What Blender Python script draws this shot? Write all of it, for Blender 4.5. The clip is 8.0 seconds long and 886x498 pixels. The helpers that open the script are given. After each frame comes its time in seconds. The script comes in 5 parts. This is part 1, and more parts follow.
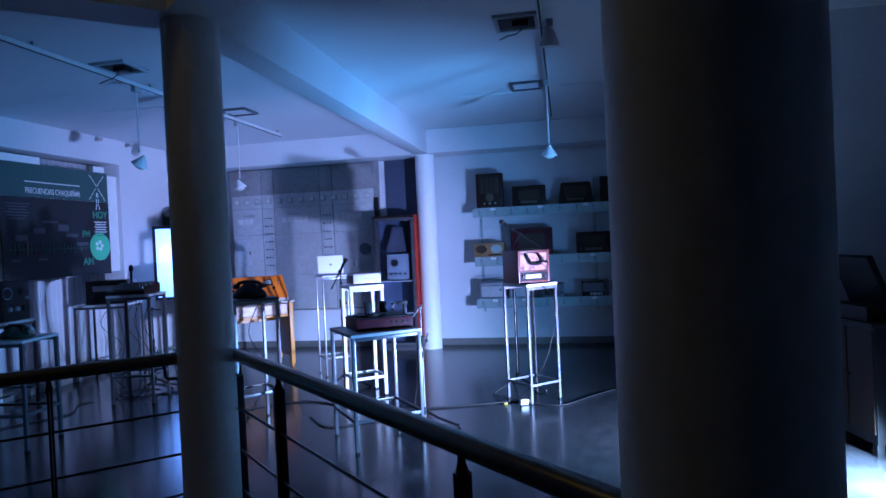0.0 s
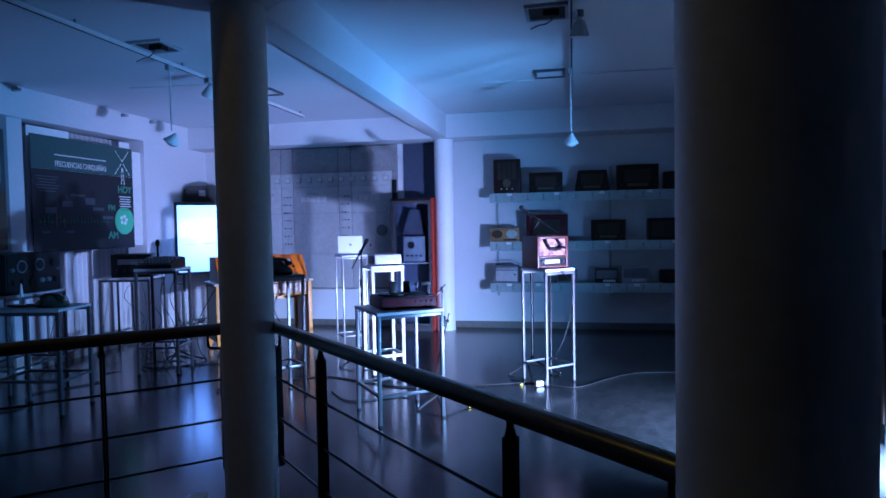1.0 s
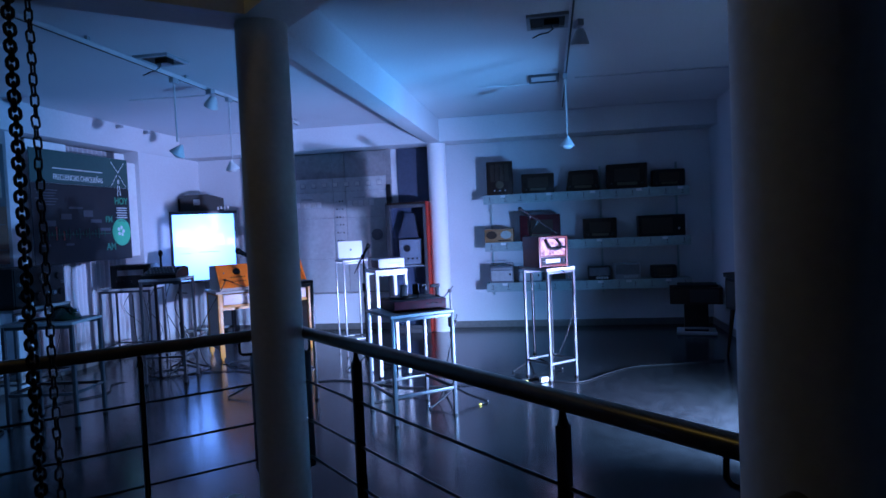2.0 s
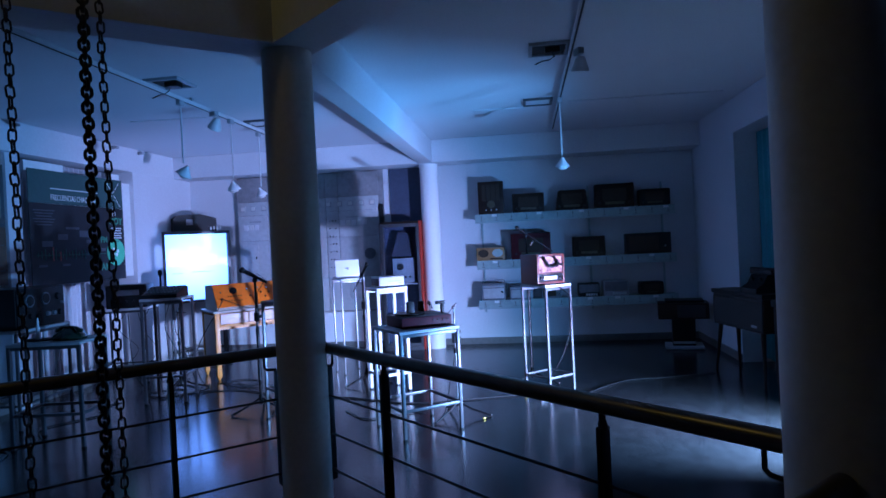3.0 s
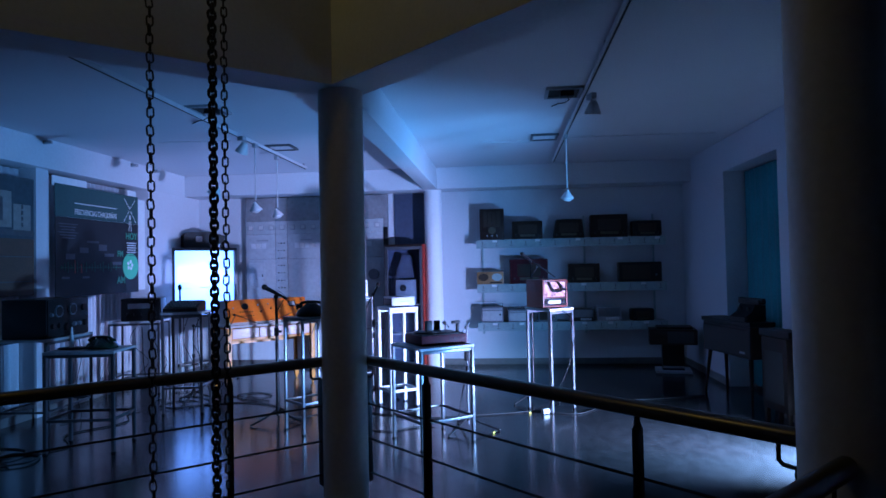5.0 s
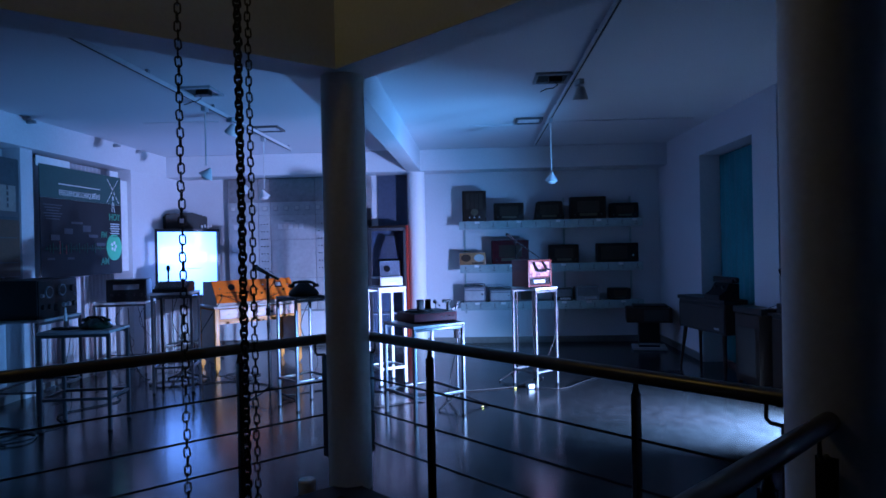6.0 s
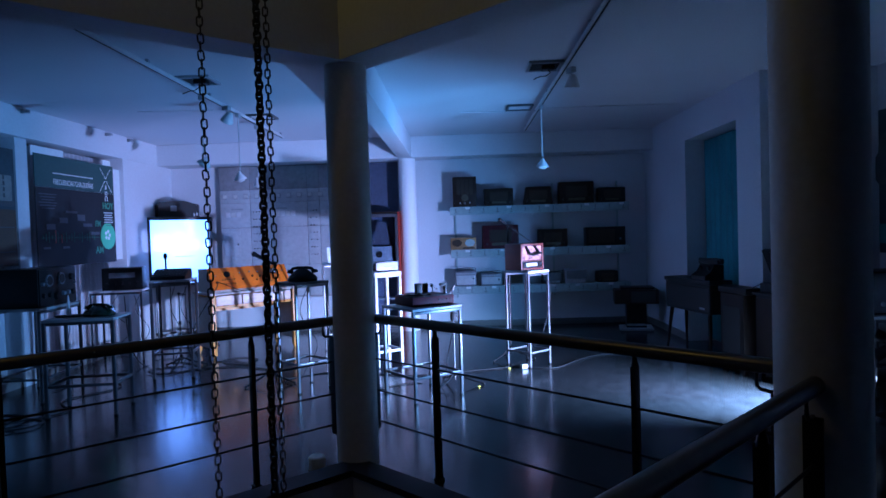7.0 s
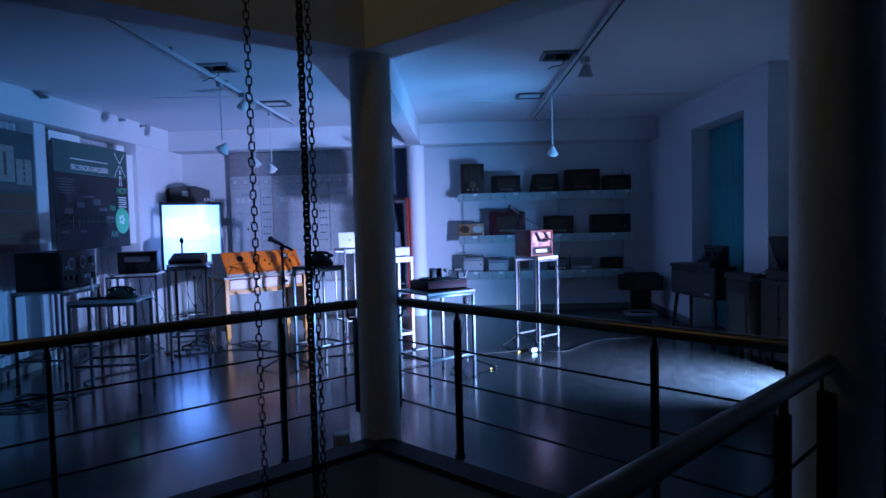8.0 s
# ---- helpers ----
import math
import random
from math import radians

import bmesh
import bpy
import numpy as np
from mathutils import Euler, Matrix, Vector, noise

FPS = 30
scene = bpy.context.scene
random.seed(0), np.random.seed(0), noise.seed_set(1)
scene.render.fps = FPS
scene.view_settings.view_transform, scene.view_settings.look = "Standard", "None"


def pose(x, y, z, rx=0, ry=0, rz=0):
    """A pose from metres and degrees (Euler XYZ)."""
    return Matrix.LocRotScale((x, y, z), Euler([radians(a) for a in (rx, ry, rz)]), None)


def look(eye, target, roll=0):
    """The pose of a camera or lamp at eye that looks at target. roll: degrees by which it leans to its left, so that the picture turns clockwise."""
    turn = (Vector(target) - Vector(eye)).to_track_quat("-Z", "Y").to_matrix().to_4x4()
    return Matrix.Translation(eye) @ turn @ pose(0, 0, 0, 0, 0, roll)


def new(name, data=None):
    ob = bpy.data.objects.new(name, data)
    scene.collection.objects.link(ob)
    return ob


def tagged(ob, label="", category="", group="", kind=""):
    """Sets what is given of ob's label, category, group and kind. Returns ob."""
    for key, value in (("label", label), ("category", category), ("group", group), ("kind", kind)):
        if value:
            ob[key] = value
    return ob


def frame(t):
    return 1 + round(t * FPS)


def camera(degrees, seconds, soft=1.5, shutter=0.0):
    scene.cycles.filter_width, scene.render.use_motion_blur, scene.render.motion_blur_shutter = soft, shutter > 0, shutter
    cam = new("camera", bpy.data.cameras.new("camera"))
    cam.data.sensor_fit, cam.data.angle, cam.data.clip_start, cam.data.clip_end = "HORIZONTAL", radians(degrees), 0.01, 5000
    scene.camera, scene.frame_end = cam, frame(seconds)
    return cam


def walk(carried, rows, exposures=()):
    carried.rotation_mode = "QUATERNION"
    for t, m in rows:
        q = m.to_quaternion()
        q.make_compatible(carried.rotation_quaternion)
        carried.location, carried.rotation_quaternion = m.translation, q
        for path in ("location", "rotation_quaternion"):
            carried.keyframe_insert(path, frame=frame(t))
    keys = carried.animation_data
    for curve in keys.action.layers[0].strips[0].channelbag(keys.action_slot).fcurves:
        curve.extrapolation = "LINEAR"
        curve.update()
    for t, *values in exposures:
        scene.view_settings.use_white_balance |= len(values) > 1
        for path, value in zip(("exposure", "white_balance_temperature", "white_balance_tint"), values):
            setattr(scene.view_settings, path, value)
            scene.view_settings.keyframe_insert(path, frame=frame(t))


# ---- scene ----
cam = camera(70.1, 8.0, soft=1.6)
METRES, EYE, TILT, LEAN, TURN = 2.05, 1.59, 0.0, 0.0, 11.0
ROWS = [
    (0.0, 0.0, 0.0, 0.0, -0.04, -0.77, 2.63),
    (0.5, -0.0322, -0.027, -0.0045, 0.58, -1.65, 2.65),
    (1.0, -0.0738, -0.0704, -0.0008, 0.53, -2.2, 1.03),
    (2.5, -0.2584, -0.1835, 0.0163, -2.56, -2.04, 3.34),
    (3.0, -0.3175, -0.222, 0.0158, -3.54, -0.52, 2.8),
    (3.5, -0.3541, -0.261, 0.0127, -2.52, -0.24, 0.87),
    (4.0, -0.3945, -0.3198, 0.018, -3.59, 0.67, 1.1),
    (5.5, -0.5587, -0.4459, 0.0267, -6.56, 1.48, 1.04),
    (6.0, -0.6045, -0.4833, 0.0219, -7.96, -0.24, 1.22),
    (6.5, -0.6362, -0.5277, 0.0198, -8.35, -1.29, 1.58),
    (7.0, -0.6785, -0.5527, 0.018, -9.46, -1.54, 1.81),
    (7.5, -0.7174, -0.5846, 0.0175, -9.0, -2.16, 0.67),
    (8.0, -0.7706, -0.6128, 0.0189, -9.64, -2.77, 1.5),
]
walk(cam, [(t, pose(0, 0, EYE, TILT, LEAN, TURN) @ pose(METRES * x, METRES * y, METRES * z, 90 + pitch, roll, yaw)) for t, x, y, z, yaw, pitch, roll in ROWS])

# ---- world, lights ----
world = bpy.data.worlds.new("night")
world.use_nodes = True
scene.world = world
world.node_tree.nodes["Background"].inputs[0].default_value = (0.02, 0.03, 0.06, 1)
world.node_tree.nodes["Background"].inputs[1].default_value = 0.3
scene.view_settings.exposure = 0.0

LAMP = Vector((2.2, 3.85, 0.33))
SPOT_AIM = Vector((-3.0, 6.85, 0.95))
CORE_AIM = Vector((-2.6, 7.46, 0.95))
WASH_AIM = Vector((1.62, 4.28, 0.0))
WASH = Vector((0.0, 0.0, 0.17))
FAN_AIM = Vector((-1.9, 6.95, 3.0))
FAN = Vector((0.0, 0.0, 0.36))


def light(name, kind, energy, colour, m):
    data = bpy.data.lights.new(name, kind)
    data.energy, data.color = energy, colour
    ob = new(name, data)
    ob.matrix_world = m
    return ob


spot = light("spotlight_beam", "SPOT", 1800, (0.11, 0.39, 1.0), look(LAMP, SPOT_AIM))
spot.data.spot_size, spot.data.spot_blend, spot.data.shadow_soft_size = radians(86), 1.0, 0.035
core = light("spotlight_core", "SPOT", 2000, (0.54, 0.48, 1.0), look(LAMP, CORE_AIM))
core.data.spot_size, core.data.spot_blend, core.data.shadow_soft_size = radians(54), 1.0, 0.075
# Second spot added above the main lamp to brighten the floor near it.
wash = light("added_floor_wash", "SPOT", 4800, (0.32, 0.57, 1.0), look(LAMP + WASH, WASH_AIM))
wash.data.spot_size, wash.data.spot_blend, wash.data.shadow_soft_size = radians(86), 1.0, 0.03
# Third spot, added to put fanned bright streaks on the ceiling.
fan = light("added_ceiling_streaks", "SPOT", 1000, (0.1, 0.42, 1.0), look(LAMP + FAN, FAN_AIM))
fan.data.spot_size, fan.data.spot_blend, fan.data.shadow_soft_size = radians(34), 1.0, 0.006
# Unseen warm lamp over the void, assumed from the tinted beams and rail glint.
upper = light("unseen_warm_lamp", "AREA", 2.2, (1.0, 0.82, 0.24), look((-3.2, 1.3, 4.6), (-0.5, 1.5, 2.2)))
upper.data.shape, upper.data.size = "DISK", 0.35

# ---- materials ----


def mat(name, base, rough=0.6, metal=0.0, vary=0.25, grain=18.0, blot=1.6, bump=0.06, emit=None, power=0.0, stretch=(1, 1, 1), rand=0.0, tone=None, spec=0.5):
    m = bpy.data.materials.new(name)
    m.use_nodes = True
    nt = m.node_tree
    n, l = nt.nodes, nt.links
    b = n["Principled BSDF"]
    tc = n.new("ShaderNodeTexCoord")
    mp = n.new("ShaderNodeMapping")
    mp.inputs["Scale"].default_value = stretch
    l.new(tc.outputs["Object"], mp.inputs["Vector"])
    fine, big = n.new("ShaderNodeTexNoise"), n.new("ShaderNodeTexNoise")
    fine.inputs["Scale"].default_value, fine.inputs["Detail"].default_value = grain, 6
    big.inputs["Scale"].default_value, big.inputs["Detail"].default_value = blot, 4
    for t in (fine, big):
        l.new(mp.outputs[0], t.inputs["Vector"])
    add = n.new("ShaderNodeMath")
    add.operation = "ADD"
    l.new(fine.outputs["Fac"], add.inputs[0])
    l.new(big.outputs["Fac"], add.inputs[1])
    ramp = n.new("ShaderNodeMapRange")
    ramp.inputs["From Min"].default_value, ramp.inputs["From Max"].default_value = 0.65, 1.35
    l.new(add.outputs[0], ramp.inputs["Value"])
    mix = n.new("ShaderNodeMix")
    mix.data_type = "RGBA"
    low = tone or tuple(c * (1 - vary) for c in base)
    high = tuple(min(1, c * (1 + vary * 0.5)) for c in base)
    mix.inputs["A"].default_value, mix.inputs["B"].default_value = (*low, 1), (*high, 1)
    l.new(ramp.outputs[0], mix.inputs["Factor"])
    out = mix.outputs["Result"]
    if rand:
        info = n.new("ShaderNodeObjectInfo")
        hsv = n.new("ShaderNodeHueSaturation")
        rr = n.new("ShaderNodeMapRange")
        rr.inputs["To Min"].default_value, rr.inputs["To Max"].default_value = 1 - rand, 1 + rand
        l.new(info.outputs["Random"], rr.inputs["Value"])
        l.new(rr.outputs[0], hsv.inputs["Value"])
        l.new(out, hsv.inputs["Color"])
        out = hsv.outputs["Color"]
    l.new(out, b.inputs["Base Color"])
    rg = n.new("ShaderNodeMapRange")
    rg.inputs["To Min"].default_value, rg.inputs["To Max"].default_value = max(0.02, rough * 0.8), min(1, rough * 1.2)
    l.new(big.outputs["Fac"], rg.inputs["Value"])
    l.new(rg.outputs[0], b.inputs["Roughness"])
    b.inputs["Metallic"].default_value = metal
    b.inputs["Specular IOR Level"].default_value = spec
    if bump:
        bp = n.new("ShaderNodeBump")
        bp.inputs["Strength"].default_value, bp.inputs["Distance"].default_value = bump, 0.01
        l.new(fine.outputs["Fac"], bp.inputs["Height"])
        l.new(bp.outputs[0], b.inputs["Normal"])
    if emit:
        b.inputs["Emission Color"].default_value, b.inputs["Emission Strength"].default_value = (*emit, 1), power
    return m


PAINT = mat("wall_paint", (0.62, 0.63, 0.66), 0.7, vary=0.1, grain=45, blot=0.7, bump=0.05)
CEIL = mat("ceiling_paint", (0.6, 0.61, 0.64), 0.75, vary=0.1, grain=60, blot=0.5, bump=0.04)
COLUMN = mat("column_paint", (0.7, 0.69, 0.66), 0.55, vary=0.12, grain=30, blot=1.2, bump=0.05)
FLOOR = mat("polished_floor", (0.028, 0.028, 0.031), 0.2, vary=0.5, grain=55, blot=9.0, bump=0.015, stretch=(1.0, 0.6, 1.0), spec=0.33)
fb = FLOOR.node_tree.nodes["Principled BSDF"]
fb.inputs["Coat Weight"].default_value, fb.inputs["Coat Roughness"].default_value, fb.inputs["Coat IOR"].default_value = 0.1, 0.12, 1.6
SKIRT = mat("skirting_stone", (0.16, 0.155, 0.15), 0.4, vary=0.3)
BLACK_STEEL = mat("black_steel", (0.025, 0.025, 0.028), 0.32, metal=0.7, vary=0.3, bump=0.02)
TRIM_BLACK = mat("black_edging", (0.008, 0.008, 0.009), 0.7, vary=0.3)
RAIL_STEEL = mat("dark_handrail", (0.2, 0.17, 0.14), 0.3, metal=0.9, vary=0.25, bump=0.01)
CHAIN_STEEL = mat("chain_steel", (0.05, 0.045, 0.042), 0.5, metal=0.8, vary=0.4, rand=0.2)
ALU = mat("grey_tube", (0.2, 0.2, 0.215), 0.35, metal=0.35, vary=0.2, bump=0.02)
# Darker copy of grey_tube: one table's weaker light is put into its colour.
DIM_TUBE = mat("dim_grey_tube", (0.105, 0.105, 0.115), 0.35, metal=0.4, vary=0.2, bump=0.02)
DARK_TUBE = mat("dark_tube", (0.09, 0.09, 0.1), 0.4, metal=0.4, vary=0.25)
WHITE_LAC = mat("white_lacquer", (0.72, 0.72, 0.74), 0.35, vary=0.08, bump=0.02)
GREY_TOP = mat("grey_tabletop", (0.42, 0.43, 0.45), 0.4, vary=0.2)
BLACK_PLASTIC = mat("black_plastic", (0.01, 0.01, 0.011), 0.45, vary=0.35, spec=0.22)
GREY_PLASTIC = mat("grey_plastic", (0.3, 0.31, 0.33), 0.45, vary=0.2)
LIGHT_PLASTIC = mat("light_plastic", (0.56, 0.56, 0.57), 0.4, vary=0.12)
RUBBER = mat("cable_rubber", (0.012, 0.012, 0.014), 0.5, vary=0.3)
DARK_WOOD = mat("dark_walnut", (0.022, 0.011, 0.008), 0.5, vary=0.5, grain=24, stretch=(1, 1, 6), rand=0.25, spec=0.18)
RED_WOOD = mat("red_mahogany", (0.17, 0.03, 0.02), 0.42, vary=0.45, grain=20, stretch=(2, 2, 8), rand=0.15)
MAROON = mat("maroon_lacquer", (0.065, 0.009, 0.014), 0.5, vary=0.4, grain=20, blot=9, spec=0.12)
LAPTOP_WHITE = mat("laptop_white", (0.9, 0.9, 0.88), 0.3, vary=0.03, bump=0)
# Paler copy of column_paint: the far column's strong light put into colour.
COLUMN_LIT = mat("lit_column_paint", (0.84, 0.83, 0.83), 0.6, vary=0.06, grain=30, blot=1.2, bump=0.04)
LIGHT_WOOD = mat("blond_wood", (0.3, 0.16, 0.07), 0.4, vary=0.35, grain=20, stretch=(1, 6, 1), rand=0.1)
PINE = mat("varnished_pine", (0.75, 0.29, 0.05), 0.4, vary=0.3, grain=22, stretch=(6, 6, 1))
ORANGE = mat("orange_enamel", (0.95, 0.18, 0.01), 0.42, vary=0.15, grain=30)
ORANGE_SIDE = mat("beige_enamel", (0.5, 0.42, 0.36), 0.5, vary=0.2)
CLOTH = mat("speaker_cloth", (0.042, 0.026, 0.016), 0.95, vary=0.5, grain=140, bump=0.3)
DULL_CLOTH = mat("dull_cloth", (0.042, 0.038, 0.038), 0.9, vary=0.3, grain=120, bump=0.2)
PALE_CLOTH = mat("printed_cloth", (0.7, 0.33, 0.3), 0.85, vary=0.4, grain=30, blot=16, tone=(0.06, 0.012, 0.012), bump=0.2)
DIAL = mat("dial_glass", (0.1, 0.085, 0.06), 0.15, vary=0.3)
PALE_DIAL = mat("pale_dial", (0.55, 0.54, 0.52), 0.3, vary=0.3, grain=60)
CHROME = mat("chrome", (0.7, 0.7, 0.72), 0.15, metal=1.0, vary=0.1, bump=0)
BRASS = mat("brass", (0.6, 0.42, 0.16), 0.3, metal=1.0, vary=0.2)
SHELF_GREEN = mat("green_grey_shelf", (0.32, 0.42, 0.42), 0.45, vary=0.25)
POSTER_GREEN = mat("poster_green", (0.03, 0.085, 0.08), 0.7, vary=0.15)
POSTER_DARK = mat("poster_dark", (0.012, 0.011, 0.014), 0.7, vary=0.2)
POSTER_BRIGHT = mat("poster_bright_green", (0.06, 0.55, 0.28), 0.5, vary=0.1)
POSTER_WHITE = mat("poster_white", (0.75, 0.78, 0.78), 0.5, vary=0.1)
POSTER_GREY = mat("poster_grey", (0.07, 0.07, 0.085), 0.5, vary=0.2)
POSTER_RED = mat("poster_red", (0.35, 0.06, 0.04), 0.5, vary=0.2)
PHOTO_SKY = mat("photo_sky", (0.04, 0.065, 0.075), 0.7, vary=0.35, blot=2.5)
PHOTO_WALL = mat("photo_building", (0.22, 0.22, 0.2), 0.45, vary=0.3, blot=4)
PHOTO_DARK = mat("photo_shadow", (0.06, 0.07, 0.075), 0.45, vary=0.4)
PHOTO_BROWN = mat("photo_brown", (0.1, 0.05, 0.03), 0.7, vary=0.35, blot=3, stretch=(1, 1, 5))
CURTAIN = mat("white_curtain", (0.72, 0.72, 0.76), 0.8, vary=0.15, grain=60)
TEAL = mat("teal_curtain", (0.03, 0.3, 0.33), 0.8, vary=0.3, grain=50)
RACK_GREY = mat("rack_enamel", (0.42, 0.43, 0.44), 0.5, vary=0.2, blot=1.2)
RACK_DIM = mat("rack_dim_grey", (0.25, 0.24, 0.25), 0.5, vary=0.3, blot=1.0)
# Pale drawer colour with the lamp's pink light mixed in.
DRAWER_PINK_LIT = mat("pink_lit_drawer", (0.8, 0.56, 0.48), 0.4, vary=0.15, grain=20, stretch=(1, 6, 6))
POSTER_DIM = mat("poster_dim_green", (0.015, 0.11, 0.07), 0.6, vary=0.2)
POSTER_MID = mat("poster_mid_green", (0.035, 0.3, 0.17), 0.5, vary=0.1)
RACK_DARK = mat("rack_dark", (0.13, 0.14, 0.16), 0.5, vary=0.3)
INSTRUMENT_GREY = mat("instrument_enamel", (0.15, 0.17, 0.19), 0.5, vary=0.25)
NAVY = mat("dark_blue", (0.05, 0.065, 0.11), 0.6, vary=0.25)
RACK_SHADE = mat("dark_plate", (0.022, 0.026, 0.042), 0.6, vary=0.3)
RED_FRAME = mat("red_frame", (0.42, 0.035, 0.02), 0.4, vary=0.3)
SCREEN = mat("lit_screen", (0.5, 0.6, 0.7), 0.3, emit=(0.12, 0.3, 1.0), power=2.6, bump=0)
nt = SCREEN.node_tree
sc_tc, sc_map, sc_gr, sc_mr = (nt.nodes.new(k) for k in ("ShaderNodeTexCoord", "ShaderNodeMapping", "ShaderNodeTexGradient", "ShaderNodeMapRange"))
sc_gr.gradient_type = "SPHERICAL"
sc_map.inputs["Location"].default_value, sc_map.inputs["Scale"].default_value = (0.05, 0, -1.7), (1.1, 1, 1.1)
sc_mr.inputs["To Min"].default_value, sc_mr.inputs["To Max"].default_value = 1.5, 9.5
nt.links.new(sc_tc.outputs["Object"], sc_map.inputs["Vector"])
nt.links.new(sc_map.outputs[0], sc_gr.inputs[0])
nt.links.new(sc_gr.outputs["Fac"], sc_mr.inputs["Value"])
nt.links.new(sc_mr.outputs[0], nt.nodes["Principled BSDF"].inputs["Emission Strength"])
YELLOW_TAPE = mat("yellow_tape", (0.8, 0.6, 0.04), 0.5)
PHONE_GREEN = mat("dark_green_bakelite", (0.01, 0.03, 0.018), 0.25, vary=0.2)
LENS = mat("lamp_lens", (0.8, 0.9, 1.0), 0.2, emit=(0.45, 0.65, 1.0), power=12, bump=0)
RED_LED = mat("red_mark", (0.5, 0.03, 0.02), 0.4)

# ---- mesh helpers ----


def box(bm, c, s, m=None, bev=0.0):
    mm = Matrix.Translation(c) @ Matrix.Diagonal((*s, 1))
    r = bmesh.ops.create_cube(bm, size=1, matrix=(m @ mm) if m else mm)
    if bev:
        edges = list({e for v in r["verts"] for e in v.link_edges})
        bmesh.ops.bevel(bm, geom=edges, offset=bev, segments=2, affect="EDGES", profile=0.6)


def rod(bm, a, b, r, r2=None, seg=12):
    a, b = Vector(a), Vector(b)
    d = b - a
    m = Matrix.Translation((a + b) / 2) @ d.to_track_quat("Z", "Y").to_matrix().to_4x4()
    bmesh.ops.create_cone(bm, cap_ends=True, segments=seg, radius1=r, radius2=r if r2 is None else r2, depth=d.length, matrix=m)


def tube(bm, pts, r, seg=6):
    pts = [Vector(p) for p in pts]
    rings = []
    for i, p in enumerate(pts):
        d = (pts[min(i + 1, len(pts) - 1)] - pts[max(i - 1, 0)]).normalized()
        q = d.to_track_quat("Z", "Y").to_matrix()
        rings.append([bm.verts.new(p + q @ Vector((r * math.cos(2 * math.pi * k / seg), r * math.sin(2 * math.pi * k / seg), 0))) for k in range(seg)])
    for a, b in zip(rings, rings[1:]):
        for k in range(seg):
            bm.faces.new((a[k], a[(k + 1) % seg], b[(k + 1) % seg], b[k]))
    bm.faces.new(rings[0][::-1])
    bm.faces.new(rings[-1])


def ball(bm, c, r, s=(1, 1, 1), seg=14):
    bmesh.ops.create_uvsphere(bm, u_segments=seg, v_segments=seg // 2 + 2, radius=r, matrix=Matrix.Translation(c) @ Matrix.Diagonal((*s, 1)))


def prism(bm, outline, y0, y1):
    """An x-z outline pulled along y."""
    a = [bm.verts.new((x, y0, z)) for x, z in outline]
    b = [bm.verts.new((x, y1, z)) for x, z in outline]
    bm.faces.new(a)
    bm.faces.new(b[::-1])
    for i in range(len(a)):
        j = (i + 1) % len(a)
        bm.faces.new((a[j], a[i], b[i], b[j]))
    bmesh.ops.recalc_face_normals(bm, faces=bm.faces)


def lathe(bm, profile, seg=20, c=(0, 0, 0)):
    rings = [[bm.verts.new((c[0] + r * math.cos(2 * math.pi * k / seg), c[1] + r * math.sin(2 * math.pi * k / seg), c[2] + z)) for k in range(seg)] for r, z in profile]
    for a, b in zip(rings, rings[1:]):
        for k in range(seg):
            bm.faces.new((a[k], a[(k + 1) % seg], b[(k + 1) % seg], b[k]))
    bm.faces.new(rings[0][::-1])
    bm.faces.new(rings[-1])


def meshed(name, bm, material):
    me = bpy.data.meshes.new(name)
    bm.to_mesh(me)
    bm.free()
    me.materials.append(material)
    for p in me.polygons:
        p.use_smooth = True
    me.set_sharp_from_angle(angle=radians(38))
    return me


def part(name, bm, material, parent=None, label=""):
    ob = new(name, meshed(name, bm, material))
    ob.parent = parent
    return tagged(ob, label)


def thing(name, label, category, x=0.0, y=0.0, z=0.0, rz=0.0, group=""):
    ob = new(name)
    ob.empty_display_size = 0.1
    ob.matrix_world = pose(x, y, z, 0, 0, rz)
    return tagged(ob, label, category, group)


def boxes(*items, bev=0.0):
    bm = bmesh.new()
    for c, s in items:
        box(bm, c, s, None, bev)
    return bm


def rods(*items, seg=12):
    bm = bmesh.new()
    for a, b, r in items:
        rod(bm, a, b, r, seg=seg)
    return bm


def setting(name, bm, material, label=""):
    return tagged(part(name, bm, material, None, label), kind="structure")


def lettering(text, size, material, parent, m, name="lettering", bold=0.0):
    cu = bpy.data.curves.new(name, "FONT")
    cu.body, cu.size, cu.extrude, cu.offset = text, size, 0.001, bold
    tmp = new(name, cu)
    bpy.context.view_layer.update()
    me = bpy.data.meshes.new_from_object(tmp.evaluated_get(bpy.context.evaluated_depsgraph_get()))
    bpy.data.objects.remove(tmp)
    me.materials.clear()
    me.materials.append(material)
    ob = new(name, me)
    ob.parent = parent
    ob.matrix_local = m
    return ob


# ---- the shell ----
H, BEAM = 3.2, 2.856
XL, XR, YB, YF = -6.2, 2.0, 9.42, -8.0
COL_C, COL_N = Vector((-1.925, 3.09)), Vector((0.245, 1.11))
COL_W, COL_S = Vector((-4.1, 1.11)), Vector((-1.925, -1.02))
MID = (COL_C + COL_S) / 2


def inset(p, d):
    v = Vector(p) - MID
    return MID + v * (1 - d / v.length)


